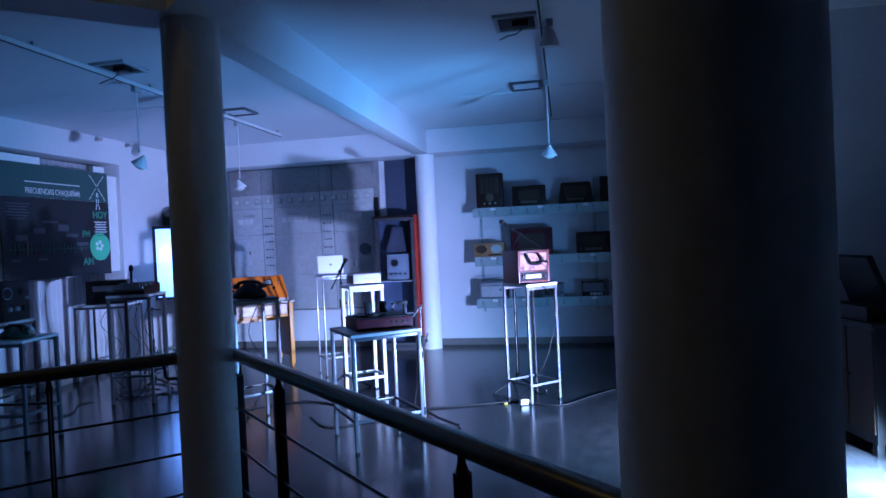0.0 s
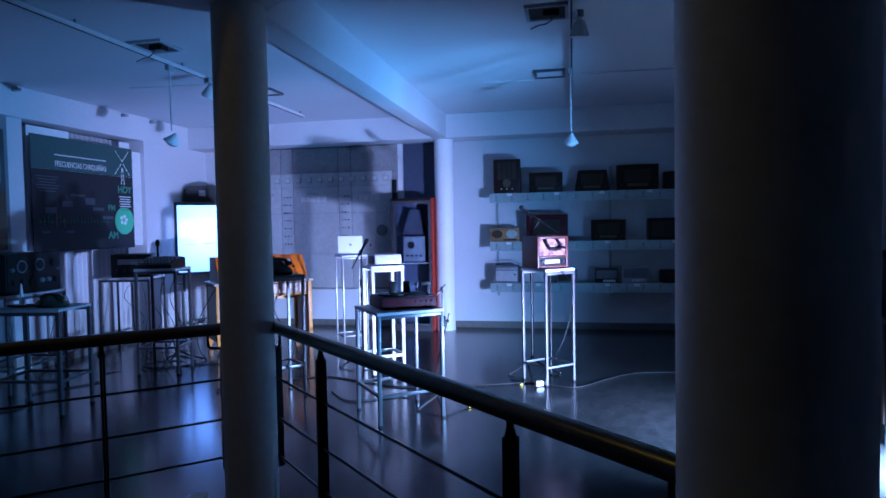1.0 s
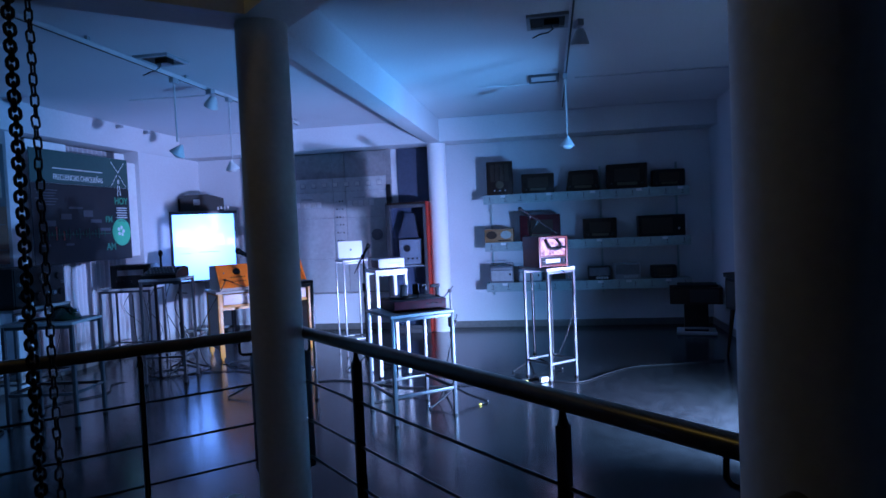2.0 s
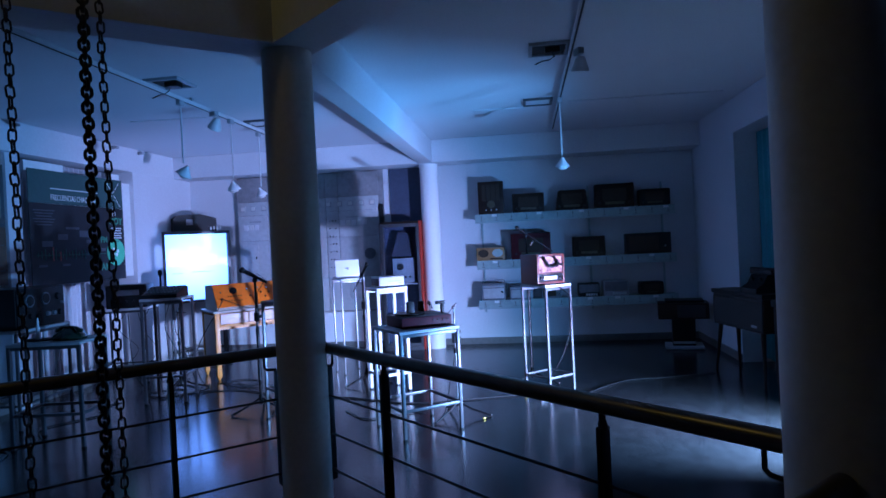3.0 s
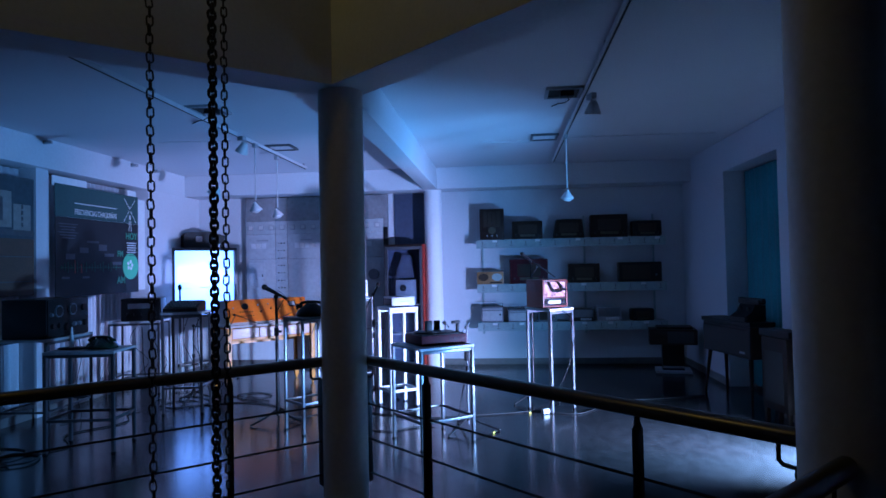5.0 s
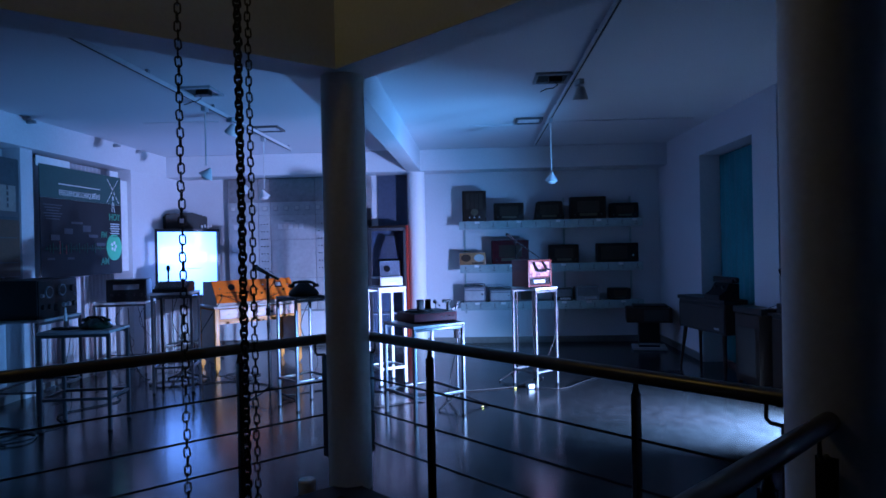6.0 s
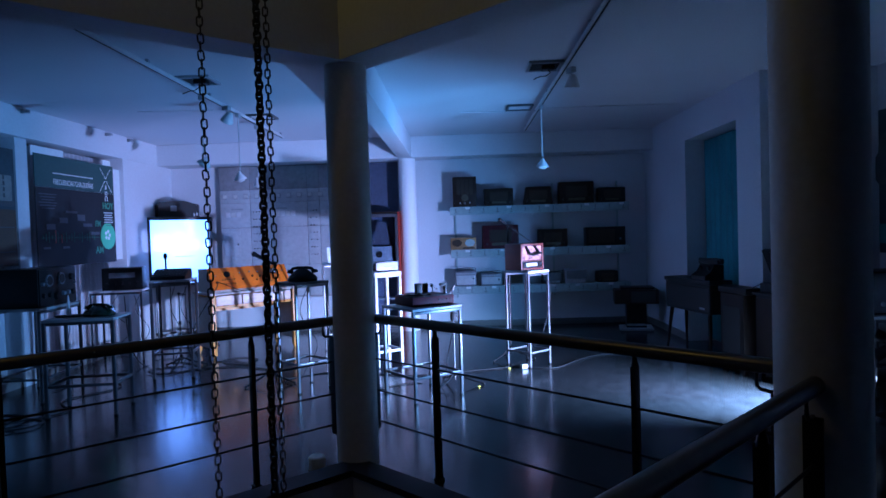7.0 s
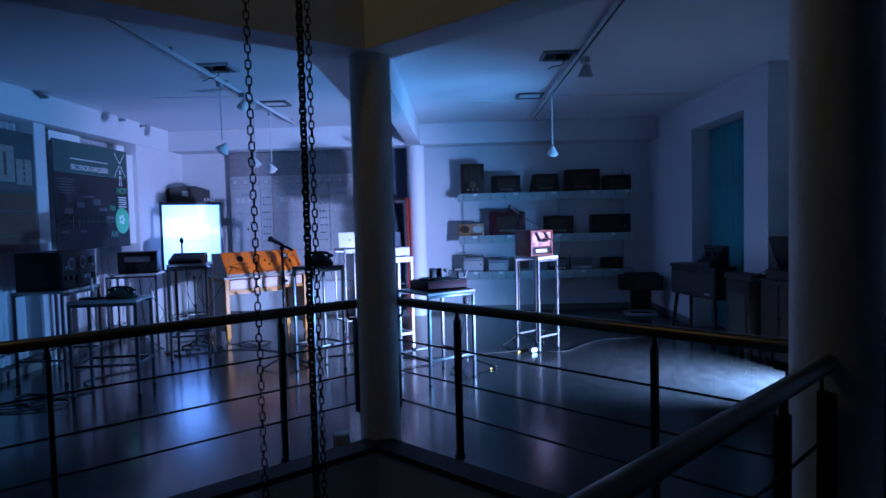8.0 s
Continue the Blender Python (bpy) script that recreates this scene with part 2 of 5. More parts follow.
def holed(name, z0, z1, d, material, label):
    bm = bmesh.new()
    outer = [bm.verts.new((x, y, z0)) for x, y in ((XL - 0.5, YF), (XR + 1.5, YF), (XR + 1.5, YB + 0.2), (XL - 0.5, YB + 0.2))]
    inner = [bm.verts.new((*inset(p, d), z0)) for p in (COL_S, COL_N, COL_C, COL_W)]
    edges = [bm.edges.new((r[i], r[(i + 1) % 4])) for r in (outer, inner) for i in range(4)]
    bmesh.ops.triangle_fill(bm, use_beauty=True, edges=edges)
    ex = bmesh.ops.extrude_face_region(bm, geom=list(bm.faces))
    for v in ex["geom"]:
        if isinstance(v, bmesh.types.BMVert):
            v.co.z = z1
    bmesh.ops.recalc_face_normals(bm, faces=bm.faces)
    return setting(name, bm, material, label)


holed("floor", -0.32, 0.0, 0.24, FLOOR, "dark polished concrete floor with a square stairwell opening")
holed("ceiling", H, H + 0.25, 0.0, CEIL, "white painted ceiling open over the stairwell")


def slab_edge(name, a, b, off0, off1, z0, z1, material, label):
    """A straight bar along one side of the stairwell, between two insets."""
    bm = bmesh.new()
    p = [inset(a, off0), inset(b, off0), inset(b, off1), inset(a, off1)]
    lo, hi = [bm.verts.new((*q, z0)) for q in p], [bm.verts.new((*q, z1)) for q in p]
    bm.faces.new(lo[::-1]), bm.faces.new(hi)
    for i in range(4):
        j = (i + 1) % 4
        bm.faces.new((lo[i], lo[j], hi[j], hi[i]))
    bmesh.ops.recalc_face_normals(bm, faces=bm.faces)
    return setting(name, bm, material, label)


SIDES = ((COL_C, COL_N), (COL_N, COL_S), (COL_S, COL_W), (COL_W, COL_C))
for i, (a, b) in enumerate(SIDES):
    slab_edge("trim_stairwell_%d" % (i + 1), a, b, 0.03, 0.285, 0.003, 0.045, TRIM_BLACK, "dark steel edging strip round the stairwell")
    slab_edge("beam_stairwell_%d" % (i + 1), a, b, -0.2, 0.2, 2.81, 6.0, PAINT, "painted concrete beam round the stairwell")
    slab_edge("lower_wall_%d" % (i + 1), a, b, 0.15, 0.27, -3.2, -0.004, PAINT, "painted lower wall of the stairwell")
# Unseen roof, added to shut the shaft so that it stays dark.
setting("unseen_roof_stairwell", boxes(((MID.x, MID.y, 6.1), (5.5, 5.5, 0.2))), CEIL, "unseen roof closing the top of the stairwell")
setting("floor_lower", boxes(((MID.x, MID.y, -3.3), (6, 6, 0.2))), FLOOR, "dark lower floor below the stairwell")

# back wall, its beam, the beam between the two columns
setting("wall_back", boxes((((XL + XR) / 2, YB + 0.1, H / 2), (XR - XL + 1.0, 0.2, H))), PAINT, "white painted back wall")
setting("beam_back", boxes((((XL + XR) / 2, (8.93 + YB) / 2, (BEAM + H) / 2), (XR - XL, YB - 8.93, H - BEAM - 0.004)), bev=0.006), PAINT, "white beam along the back wall")
setting("beam_middle", boxes(((-2.015, (3.3 + 8.926) / 2, (BEAM + H) / 2), (0.22, 8.926 - 3.3, H - BEAM - 0.004)), bev=0.006), PAINT, "white painted concrete beam between columns")
setting("baseboard_back", boxes((((XL + XR) / 2, YB - 0.01, 0.05), (XR - XL, 0.02, 0.1)), bev=0.003), SKIRT, "low stone skirting")

# right wall with its tall recess
RB = XR + 0.33
setting("wall_right", boxes(((XR + 0.25, (7.5 + YB) / 2, H / 2), (0.5, YB - 7.5, H)), ((XR + 0.25, (5.87 + 7.5) / 2, (2.79 + H) / 2), (0.5, 7.5 - 5.87, H - 2.79)),
    ((XR + 0.7, (5.3 + 5.87) / 2, H / 2), (1.4, 5.87 - 5.3, H)), ((XR + 1.3, (YF + 5.3) / 2, H / 2), (0.2, 5.3 - YF, H)), ((RB + 0.1, 6.685, 1.4), (0.15, 1.63, 2.78))), PAINT, "white wall with a tall recess")
setting("baseboard_right", boxes(((XR - 0.01, (7.5 + YB) / 2, 0.05), (0.02, YB - 7.52, 0.1)), ((XR - 0.01, (5.3 + 5.87) / 2, 0.05), (0.02, 0.55, 0.1)), ((XR + 0.6, 5.29, 0.05), (1.2, 0.02, 0.1))), SKIRT, "low stone skirting")
# Unseen wall, set far back and dark to keep bounce off the columns.
setting("unseen_wall_front", boxes((((XL + XR) / 2, YF - 0.1, H / 2), (XR - XL + 4.0, 0.2, H))), NAVY, "unseen wall behind the walk, dark to cut bounced light")

# left wall: lintel, piers and curtained windows behind the posters
setting("wall_left", boxes(((XL - 0.4, (YF + YB) / 2, H / 2), (0.2, YB - YF, H)), ((XL - 0.1, (YF + YB) / 2, (2.86 + H) / 2), (0.4, YB - YF, H - 2.86)),
    ((XL - 0.1, (7.86 + YB) / 2, 1.43), (0.4, YB - 7.86, 2.86)), ((XL - 0.13, 5.8, 1.43), (0.3, 0.2, 2.86)), ((XL - 0.13, 3.4, 1.43), (0.3, 0.2, 2.86)), ((XL - 0.1, (YF + 1.2) / 2, 1.43), (0.4, 1.2 - YF, 2.86)), bev=0.004), PAINT, "white wall with window bays under a lintel")
setting("baseboard_left", boxes(((XL - 0.16, (1.2 + 7.86) / 2, 0.05), (0.28, 6.6, 0.1))), SKIRT, "low dark sill along the windows")


def curtain(name, x, y0, y1, z0, z1, material, label, waves=22, depth=0.035):
    bm = bmesh.new()
    n = waves * 8
    rows = []
    for z in (z0, z1):
        rows.append([bm.verts.new((x + depth * math.sin(i / 8 * 2 * math.pi + 0.6 * math.sin(i * 0.21)) * (1.0 if z == z0 else 0.7), y0 + (y1 - y0) * i / n, z)) for i in range(n + 1)])
    for i in range(n):
        bm.faces.new((rows[0][i], rows[0][i + 1], rows[1][i + 1], rows[1][i]))
    ob = part(name, bm, material)
    so = ob.modifiers.new("thick", "SOLIDIFY")
    so.thickness = 0.004
    return tagged(ob, label, "curtain")


for y0, y1 in ((5.92, 7.84), (3.52, 5.68), (1.25, 3.28)):
    curtain("curtain", XL - 0.17, y0, y1, 0.12, 2.84, CURTAIN, "white gathered curtain hanging behind the poster")
curtain("curtain", RB - 0.07, 5.9, 7.48, 0.06, 2.77, TEAL, "teal curtain hanging in the wall recess", waves=9, depth=0.012)


def column(name, p, r, z1, label, paint=COLUMN):
    bm = bmesh.new()
    lathe(bm, [(r + 0.004, 0.0), (r, 0.01), (r, z1)], seg=40, c=(p.x, p.y, 0))
    return setting(name, bm, paint, label)


column("column_middle", COL_C, 0.148, 2.82, "round painted concrete column at the stairwell corner")
column("column_near", COL_N, 0.17, 2.82, "round painted concrete column at the stairwell corner")
column("column_far", Vector((-2.0, 9.17)), 0.14, BEAM + 0.002, "round white column before the back wall", COLUMN_LIT)

# ---- railings ----


def railing(name, p, q, posts, label, plate_p=True, plate_q=True):
    """Handrail, posts and wires from p to q."""
    p, q = Vector((*p, 0)), Vector((*q, 0))
    d = (q - p).normalized()
    rz = math.degrees(math.atan2(d.y, d.x))
    L = (q - p).length
    root = thing(name, label, "railing", p.x, p.y, 0, rz)
    bm = bmesh.new()
    rod(bm, (0.0, 0, 1.02), (L, 0, 1.02), 0.034, seg=20)
    part("handrail", bm, RAIL_STEEL, root)
    for s in posts:
        bm = bmesh.new()
        box(bm, (s, 0, 0.47), (0.012, 0.05, 0.94), None, 0.003)
        box(bm, (s + 0.014, 0, 0.47), (0.012, 0.05, 0.94), None, 0.003)
        rod(bm, (s + 0.007, 0, 0.93), (s + 0.007, 0, 0.965), 0.022, 0.014)
        rod(bm, (s + 0.007, 0, 0.96), (s + 0.007, 0, 0.99), 0.013)
        box(bm, (s + 0.007, 0, 0.01), (0.05, 0.06, 0.016), None, 0.004)
        part("post", bm, BLACK_STEEL, root)
    for z in (0.73, 0.5, 0.28):
        bm = bmesh.new()
        rod(bm, (0.02, 0, z), (L - 0.02, 0, z), 0.007, seg=8)
        part("rail_bar", bm, BLACK_STEEL, root)
    for on, s, w in ((plate_p, 0.03, -1), (plate_q, L - 0.03, 1)):
        if on:
            part("end_plate", boxes(((s, 0, 0.56), (0.012, 0.07, 0.7)), bev=0.003), BLACK_STEEL, root)
            bm = bmesh.new()
            tube(bm, [(s - w * 0.07, 0, 1.0), (s - w * 0.07, 0, 0.93), (s - w * 0.055, 0, 0.915), (s, 0, 0.91)], 0.009, 8)
            part("bracket", bm, BLACK_STEEL, root)
    return root


railing("railing", (-1.815, 3.18), (0.17, 1.27), (0.66, 2.08), "dark steel railing with round handrail and three bars")
railing("railing", (-2.06, 3.09), (-4.05, 1.31), (0.62, 1.97), "dark steel railing with round handrail and three bars")
railing("railing", (0.14, 0.97), (-1.9, -1.09), (0.52, 1.7), "dark steel railing beside the walkway", True, False)

# ---- chains in the stairwell ----


def chain(x, y, length, width, wire, z0, z1, label, rz):
    root = thing("chain", label, "chain", x, y, z0, rz)
    bm = bmesh.new()
    seg, ring = 14, 7
    hl, r = length / 2 - width / 2, width / 2 - wire / 2
    loop = []
    for i in range(seg):
        a = 2 * math.pi * i / seg
        loop.append(Vector((r * math.cos(a), 0, r * math.sin(a) + (hl if math.sin(a) > 0 else -hl))))
    rings = []
    for i, p in enumerate(loop):
        d = (loop[(i + 1) % seg] - loop[i - 1]).normalized()
        u, v = d.cross(Vector((0, 1, 0))).normalized(), Vector((0, 1, 0))
        rings.append([bm.verts.new(p + wire / 2 * (u * math.cos(2 * math.pi * k / ring) + v * math.sin(2 * math.pi * k / ring))) for k in range(ring)])
    for i in range(seg):
        a, b = rings[i], rings[(i + 1) % seg]
        for k in range(ring):
            bm.faces.new((a[k], b[k], b[(k + 1) % ring], a[(k + 1) % ring]))
    bmesh.ops.recalc_face_normals(bm, faces=bm.faces)
    me = meshed("link", bm, CHAIN_STEEL)
    pitch = length - 2 * wire
    n = int((z1 - z0) / pitch)
    for i in range(n):
        ob = new("link", me)
        ob.parent = root
        ob.matrix_local = pose(0.0015 * math.sin(i * 1.7), 0, i * pitch, 0, 4 * math.sin(i * 2.3), (90 if i % 2 else 0) + 7 * math.sin(i * 0.9))
    return root


chain(-2.25, 1.36, 0.052, 0.032, 0.0075, -1.2, 3.9, "thin dark steel chain hanging in the stairwell", 20)
chain(-2.0, 1.49, 0.05, 0.03, 0.0075, -1.2, 3.9, "thin dark steel chain hanging beside the heavy one", 20)
chain(-2.025, 1.435, 0.052, 0.042, 0.0125, -1.2, 3.9, "heavy dark steel chain hanging in the stairwell", 50)

# ---- tables and stands ----


def stand(name, label, x, y, rz, w, d, h, leg_mat, top_mat, bar=0.18, tube_w=0.025, top_t=0.025, category="table", group=""):
    root = thing(name, label, category, x, y, 0, rz, group)
    part("tabletop", boxes(((0, 0, h - top_t / 2), (w, d, top_t)), bev=0.004), top_mat, root)
    ix, iy = w / 2 - tube_w * 0.6, d / 2 - tube_w * 0.6
    for sx in (-1, 1):
        for sy in (-1, 1):
            leg = part("leg", boxes(((sx * ix, sy * iy, (h - top_t) / 2 + 0.004), (tube_w, tube_w, h - top_t - 0.008)), bev=0.003), leg_mat, root)
            part("foot_cap", boxes(((sx * ix, sy * iy, 0.008), (tube_w * 1.15, tube_w * 1.15, 0.016)), bev=0.002), BLACK_PLASTIC, leg)
    for a in (-1, 1):
        part("stretcher", boxes(((0, a * iy, bar), (2 * ix - tube_w, tube_w * 0.85, tube_w * 0.85)), bev=0.002), leg_mat, root)
        part("stretcher", boxes(((a * ix, 0, bar), (tube_w * 0.85, 2 * iy - tube_w, tube_w * 0.85)), bev=0.002), leg_mat, root)
        part("apron", boxes(((0, a * iy, h - top_t - 0.016), (2 * ix - tube_w, tube_w * 0.8, 0.028)), bev=0.002), leg_mat, root)
    return root


STANDS = "metal display stands"
stand("display_table", "square grey-topped metal table under the record player", -1.56, 4.93, 37, 0.58, 0.58, 0.905, DIM_TUBE, GREY_TOP, 0.24, 0.028, group=STANDS)
stand("display_stool", "tall white metal stool under the flat projector", -2.14, 6.4, 35, 0.37, 0.37, 1.165, WHITE_LAC, WHITE_LAC, 0.2, 0.034, 0.035, category="stool", group=STANDS)
stand("display_stand", "slender grey metal stand under the white laptop", -2.87, 7.43, 37, 0.33, 0.33, 1.23, ALU, WHITE_LAC, 0.22, 0.02, 0.02, category="stand", group=STANDS)
stand("display_stand", "tall slender metal stand under the table radio", -0.365, 6.22, 43, 0.38, 0.38, 1.14, ALU, WHITE_LAC, 0.18, 0.024, 0.028, category="stand", group=STANDS)
stand("display_table", "small dark metal table with the telephone", -4.76, 4.6, 8, 0.64, 0.46, 0.925, DARK_TUBE, GREY_TOP, 0.3, 0.03, group=STANDS)
stand("display_table", "dark metal table under the big black transceiver", -5.72, 5.27, 94, 0.8, 0.52, 0.975, DARK_TUBE, GREY_TOP, 0.25, 0.026, group=STANDS)
stand("display_table", "dark metal table under the black box radio", -5.86, 7.22, 12, 0.66, 0.48, 0.975, DARK_TUBE, WHITE_LAC, 0.2, 0.024, group=STANDS)
stand("display_table", "tall dark metal stand with a keying desk set", -4.6, 6.1, 12, 0.46, 0.42, 1.165, DARK_TUBE, GREY_TOP, 0.3, 0.028, category="stand", group=STANDS)
stand("display_table", "tall narrow metal stand with the black telephone", -2.85, 5.3, 48, 0.42, 0.38, 1.15, ALU, DARK_TUBE, 0.3, 0.026, category="stand", group=STANDS)

# ---- orange mixing console on its pine desk ----
desk = thing("desk", "varnished pine desk with pink-lit drawers and enamel sides", "desk", -4.28, 7.69, 0, 43)
part("tabletop", boxes(((0, 0, 0.875), (1.3, 0.64, 0.03)), bev=0.006), ORANGE_SIDE, desk)
for sx in (-1, 1):
    for sy in (-1, 1):
        bm = bmesh.new()
        box(bm, (sx * 0.6, sy * 0.28, 0.45), (0.06, 0.06, 0.82), None, 0.006)
        rod(bm, (sx * 0.6, sy * 0.28, 0.0), (sx * 0.6, sy * 0.28, 0.05), 0.014, 0.024)
        part("leg", bm, PINE, desk)
    part("side_panel", boxes(((sx * 0.61, 0, 0.48), (0.022, 0.49, 0.7)), bev=0.003), ORANGE_SIDE, desk)
for k in range(3):
    dr = part("drawer", boxes(((-0.375 + k * 0.375, -0.285, 0.78), (0.36, 0.02, 0.13)), bev=0.004), DRAWER_PINK_LIT, desk, "pale drawer front with pink light in its colour")
    part("drawer_pull", boxes(((-0.375 + k * 0.375, -0.3, 0.78), (0.14, 0.012, 0.02)), bev=0.004), DRAWER_PINK_LIT, dr)
part("rail", boxes(((0, -0.28, 0.695), (1.14, 0.035, 0.035)), bev=0.003), PINE, desk)
part("back_panel", boxes(((0, 0.275, 0.72), (1.14, 0.016, 0.28))), PINE, desk)

console = thing("mixing_console", "orange enamelled broadcast console with sloping control face", "console", -4.28, 7.69, 0.892, 43)
bm = bmesh.new()
prism(bm, [(-0.27, 0.0), (0.26, 0.0), (0.26, 0.315), (-0.05, 0.33), (-0.26, 0.03)], -0.585, 0.585)
bm.transform(pose(0, 0, 0, 0, 0, 90) @ Matrix.Scale(-1, 4, (0, 1, 0)))
part("case", bm, ORANGE_SIDE, console, "beige enamel case")


def on_face(u, v, out=0.0):
    """A place on the sloping control face: along it, up it, out of it."""
    return Vector((u, -0.262 + v * 0.573 - out * 0.819, 0.03 + v * 0.819 + out * 0.573))


TILT_M = Matrix(((1, 0, 0, 0), (0, 0.573, -0.819, 0), (0, 0.819, 0.573, 0), (0, 0, 0, 1)))
bm = bmesh.new()
box(bm, (0, 0, 0), (1.165, 0.355, 0.012), Matrix.Translation(on_face(0, 0.182, 0.008)) @ TILT_M, 0.004)
panel = part("control_face", bm, ORANGE, console, "orange enamel control face")
for u, v, r, mtl in ((-0.33, 0.245, 0.05, BLACK_PLASTIC), (-0.5, 0.22, 0.01, CHROME), (-0.15, 0.25, 0.013, CHROME), (-0.12, 0.15, 0.015, BLACK_PLASTIC), (0.0, 0.26, 0.012, CHROME), (0.03, 0.19, 0.013, BLACK_PLASTIC), (0.08, 0.12, 0.012, BLACK_PLASTIC), (0.12, 0.25, 0.012, CHROME), (0.14, 0.18, 0.013, BLACK_PLASTIC), (-0.5, 0.12, 0.016, BLACK_PLASTIC), (0.3, 0.24, 0.014, CHROME), (0.42, 0.16, 0.02, BLACK_PLASTIC), (0.5, 0.24, 0.012, CHROME)):
    bm = bmesh.new()
    rod(bm, on_face(u, v, 0.012), on_face(u, v, 0.03), r, r * 0.85, 14)
    part("knob", bm, mtl, panel)
for v in (0.155, 0.09):
    for k in range(6):
        bm = bmesh.new()
        rod(bm, on_face(-0.41 + k * 0.033, v, 0.012), on_face(-0.41 + k * 0.033, v, 0.028), 0.007, 0.006, 8)
        part("switch", bm, BLACK_PLASTIC, panel)
bm = bmesh.new()
box(bm, (0, 0, 0), (0.1, 0.085, 0.012), Matrix.Translation(on_face(0.36, 0.25, 0.016)) @ TILT_M, 0.004)
meter = part("meter", bm, BLACK_PLASTIC, panel)
bm = bmesh.new()
box(bm, (0, 0, 0), (0.075, 0.06, 0.004), Matrix.Translation(on_face(0.36, 0.25, 0.025)) @ TILT_M)
part("meter_dial", bm, PALE_DIAL, meter)


def cable(pts, label, r=0.006, sag=0.0):
    """A cable run through the given places."""
    P = [Vector(p) for p in pts]
    P = [P[0] * 2 - P[1]] + P + [P[-1] * 2 - P[-2]]
    out = []
    for i in range(1, len(P) - 2):
        for k in range(10):
            t = k / 10
            a, b, c, d = P[i - 1], P[i], P[i + 1], P[i + 2]
            out.append(0.5 * ((2 * b) + (c - a) * t + (2 * a - 5 * b + 4 * c - d) * t * t + (3 * b - a - 3 * c + d) * t ** 3))
    out.append(P[-2])
    bm = bmesh.new()
    tube(bm, out, r, 6)
    return tagged(part("cable", bm, RUBBER), label, "cable", "loose cables")


def world_on_face(u, v, out=0.0):
    return console.matrix_world @ on_face(u, v, out)


bpy.context.view_layer.update()
cable([world_on_face(-0.5, 0.12, 0.03), world_on_face(-0.42, 0.02, 0.1), world_on_face(-0.2, -0.08, 0.08), world_on_face(0.05, -0.02, 0.06), world_on_face(0.3, 0.08, 0.05)], "black patch cable looping across the console", 0.005)
cable([world_on_face(-0.5, 0.12, 0.03), world_on_face(-0.56, 0.0, 0.06), Vector((-4.8, 7.05, 0.4)), Vector((-4.66, 6.9, 0.02)), Vector((-4.3, 6.85, 0.012)), Vector((-3.9, 6.6, 0.012))], "black cable falling from the console to the floor", 0.006)

# ---- things on the stands ----
deck = thing("record_player", "dark red wooden record player deck with black tone arm", "record player", -1.53, 4.97, 0.908, 33)
part("plinth", boxes(((0, 0, 0.045), (0.47, 0.38, 0.09)), bev=0.008), MAROON, deck)
part("deck_plate", boxes(((0, 0, 0.094), (0.44, 0.35, 0.008)), bev=0.002), BLACK_PLASTIC, deck)
bm = bmesh.new()
lathe(bm, [(0.135, 0.099), (0.135, 0.112), (0.12, 0.116), (0.01, 0.116), (0.006, 0.135)], 32, (-0.08, 0, 0))
part("platter", bm, BLACK_PLASTIC, deck)
bm = bmesh.new()
tube(bm, [(0.17, 0.12, 0.098), (0.17, 0.12, 0.165), (0.16, 0.08, 0.17), (0.09, -0.1, 0.15)], 0.008, 8)
ball(bm, (0.175, 0.15, 0.17), 0.02)
part("tone_arm", bm, CHROME, deck)
part("arm_post", boxes(((0.2, -0.08, 0.14), (0.03, 0.03, 0.09)), ((0.18, -0.08, 0.19), (0.09, 0.025, 0.03)), bev=0.005), BLACK_PLASTIC, deck)
part("motor_block", boxes(((-0.1, -0.06, 0.16), (0.06, 0.05, 0.115)), bev=0.006), BLACK_PLASTIC, deck)
part("pickup_frame", boxes(((0.07, 0.1, 0.15), (0.06, 0.02, 0.1)), ((0.07, 0.085, 0.16), (0.035, 0.02, 0.05)), bev=0.004), BLACK_PLASTIC, deck)
for k in range(4):
    bm = bmesh.new()
    rod(bm, (0.06 + k * 0.045, -0.191, 0.055), (0.06 + k * 0.045, -0.2, 0.055), 0.008)
    part("knob", bm, BLACK_PLASTIC, deck)

proj = thing("projector", "flat pale projector with dark lid", "projector", -2.12, 6.43, 1.168, 35)
part("case", boxes(((0, 0, 0.055), (0.3, 0.24, 0.1)), bev=0.01), LIGHT_PLASTIC, proj)
part("lid", boxes(((-0.004, 0, 0.108), (0.306, 0.246, 0.012)), bev=0.004), GREY_PLASTIC, proj)
part("side_panel", boxes(((-0.152, 0, 0.055), (0.008, 0.22, 0.085)), bev=0.002), DARK_WOOD, proj)
part("slot", boxes(((0.03, -0.121, 0.06), (0.14, 0.006, 0.006)), ((0.09, -0.121, 0.035), (0.04, 0.006, 0.008))), GREY_PLASTIC, proj)

lap = thing("laptop", "open white laptop seen from behind its lid", "laptop", -2.87, 7.41, 1.232, 28)
part("base", boxes(((0, 0.08, 0.011), (0.31, 0.22, 0.018)), bev=0.006), WHITE_LAC, lap)
bm = bmesh.new()
box(bm, (0, 0, 0.11), (0.31, 0.01, 0.215), pose(0, -0.03, 0.018, -8, 0, 0), 0.004)
lid = part("lid", bm, LAPTOP_WHITE, lap)
bm = bmesh.new()
rod(bm, (0, -0.037, 0.125), (0, -0.043, 0.125), 0.014, seg=20)
part("emblem", bm, GREY_PLASTIC, lid, "small round grey emblem")


def knob(parent, x, y, z, r, material=None, n=0.016):
    bm = bmesh.new()
    rod(bm, (x, y, z), (x, y - n, z), r, r * 0.85, 14)
    return part("knob", bm, material or BLACK_PLASTIC, parent)


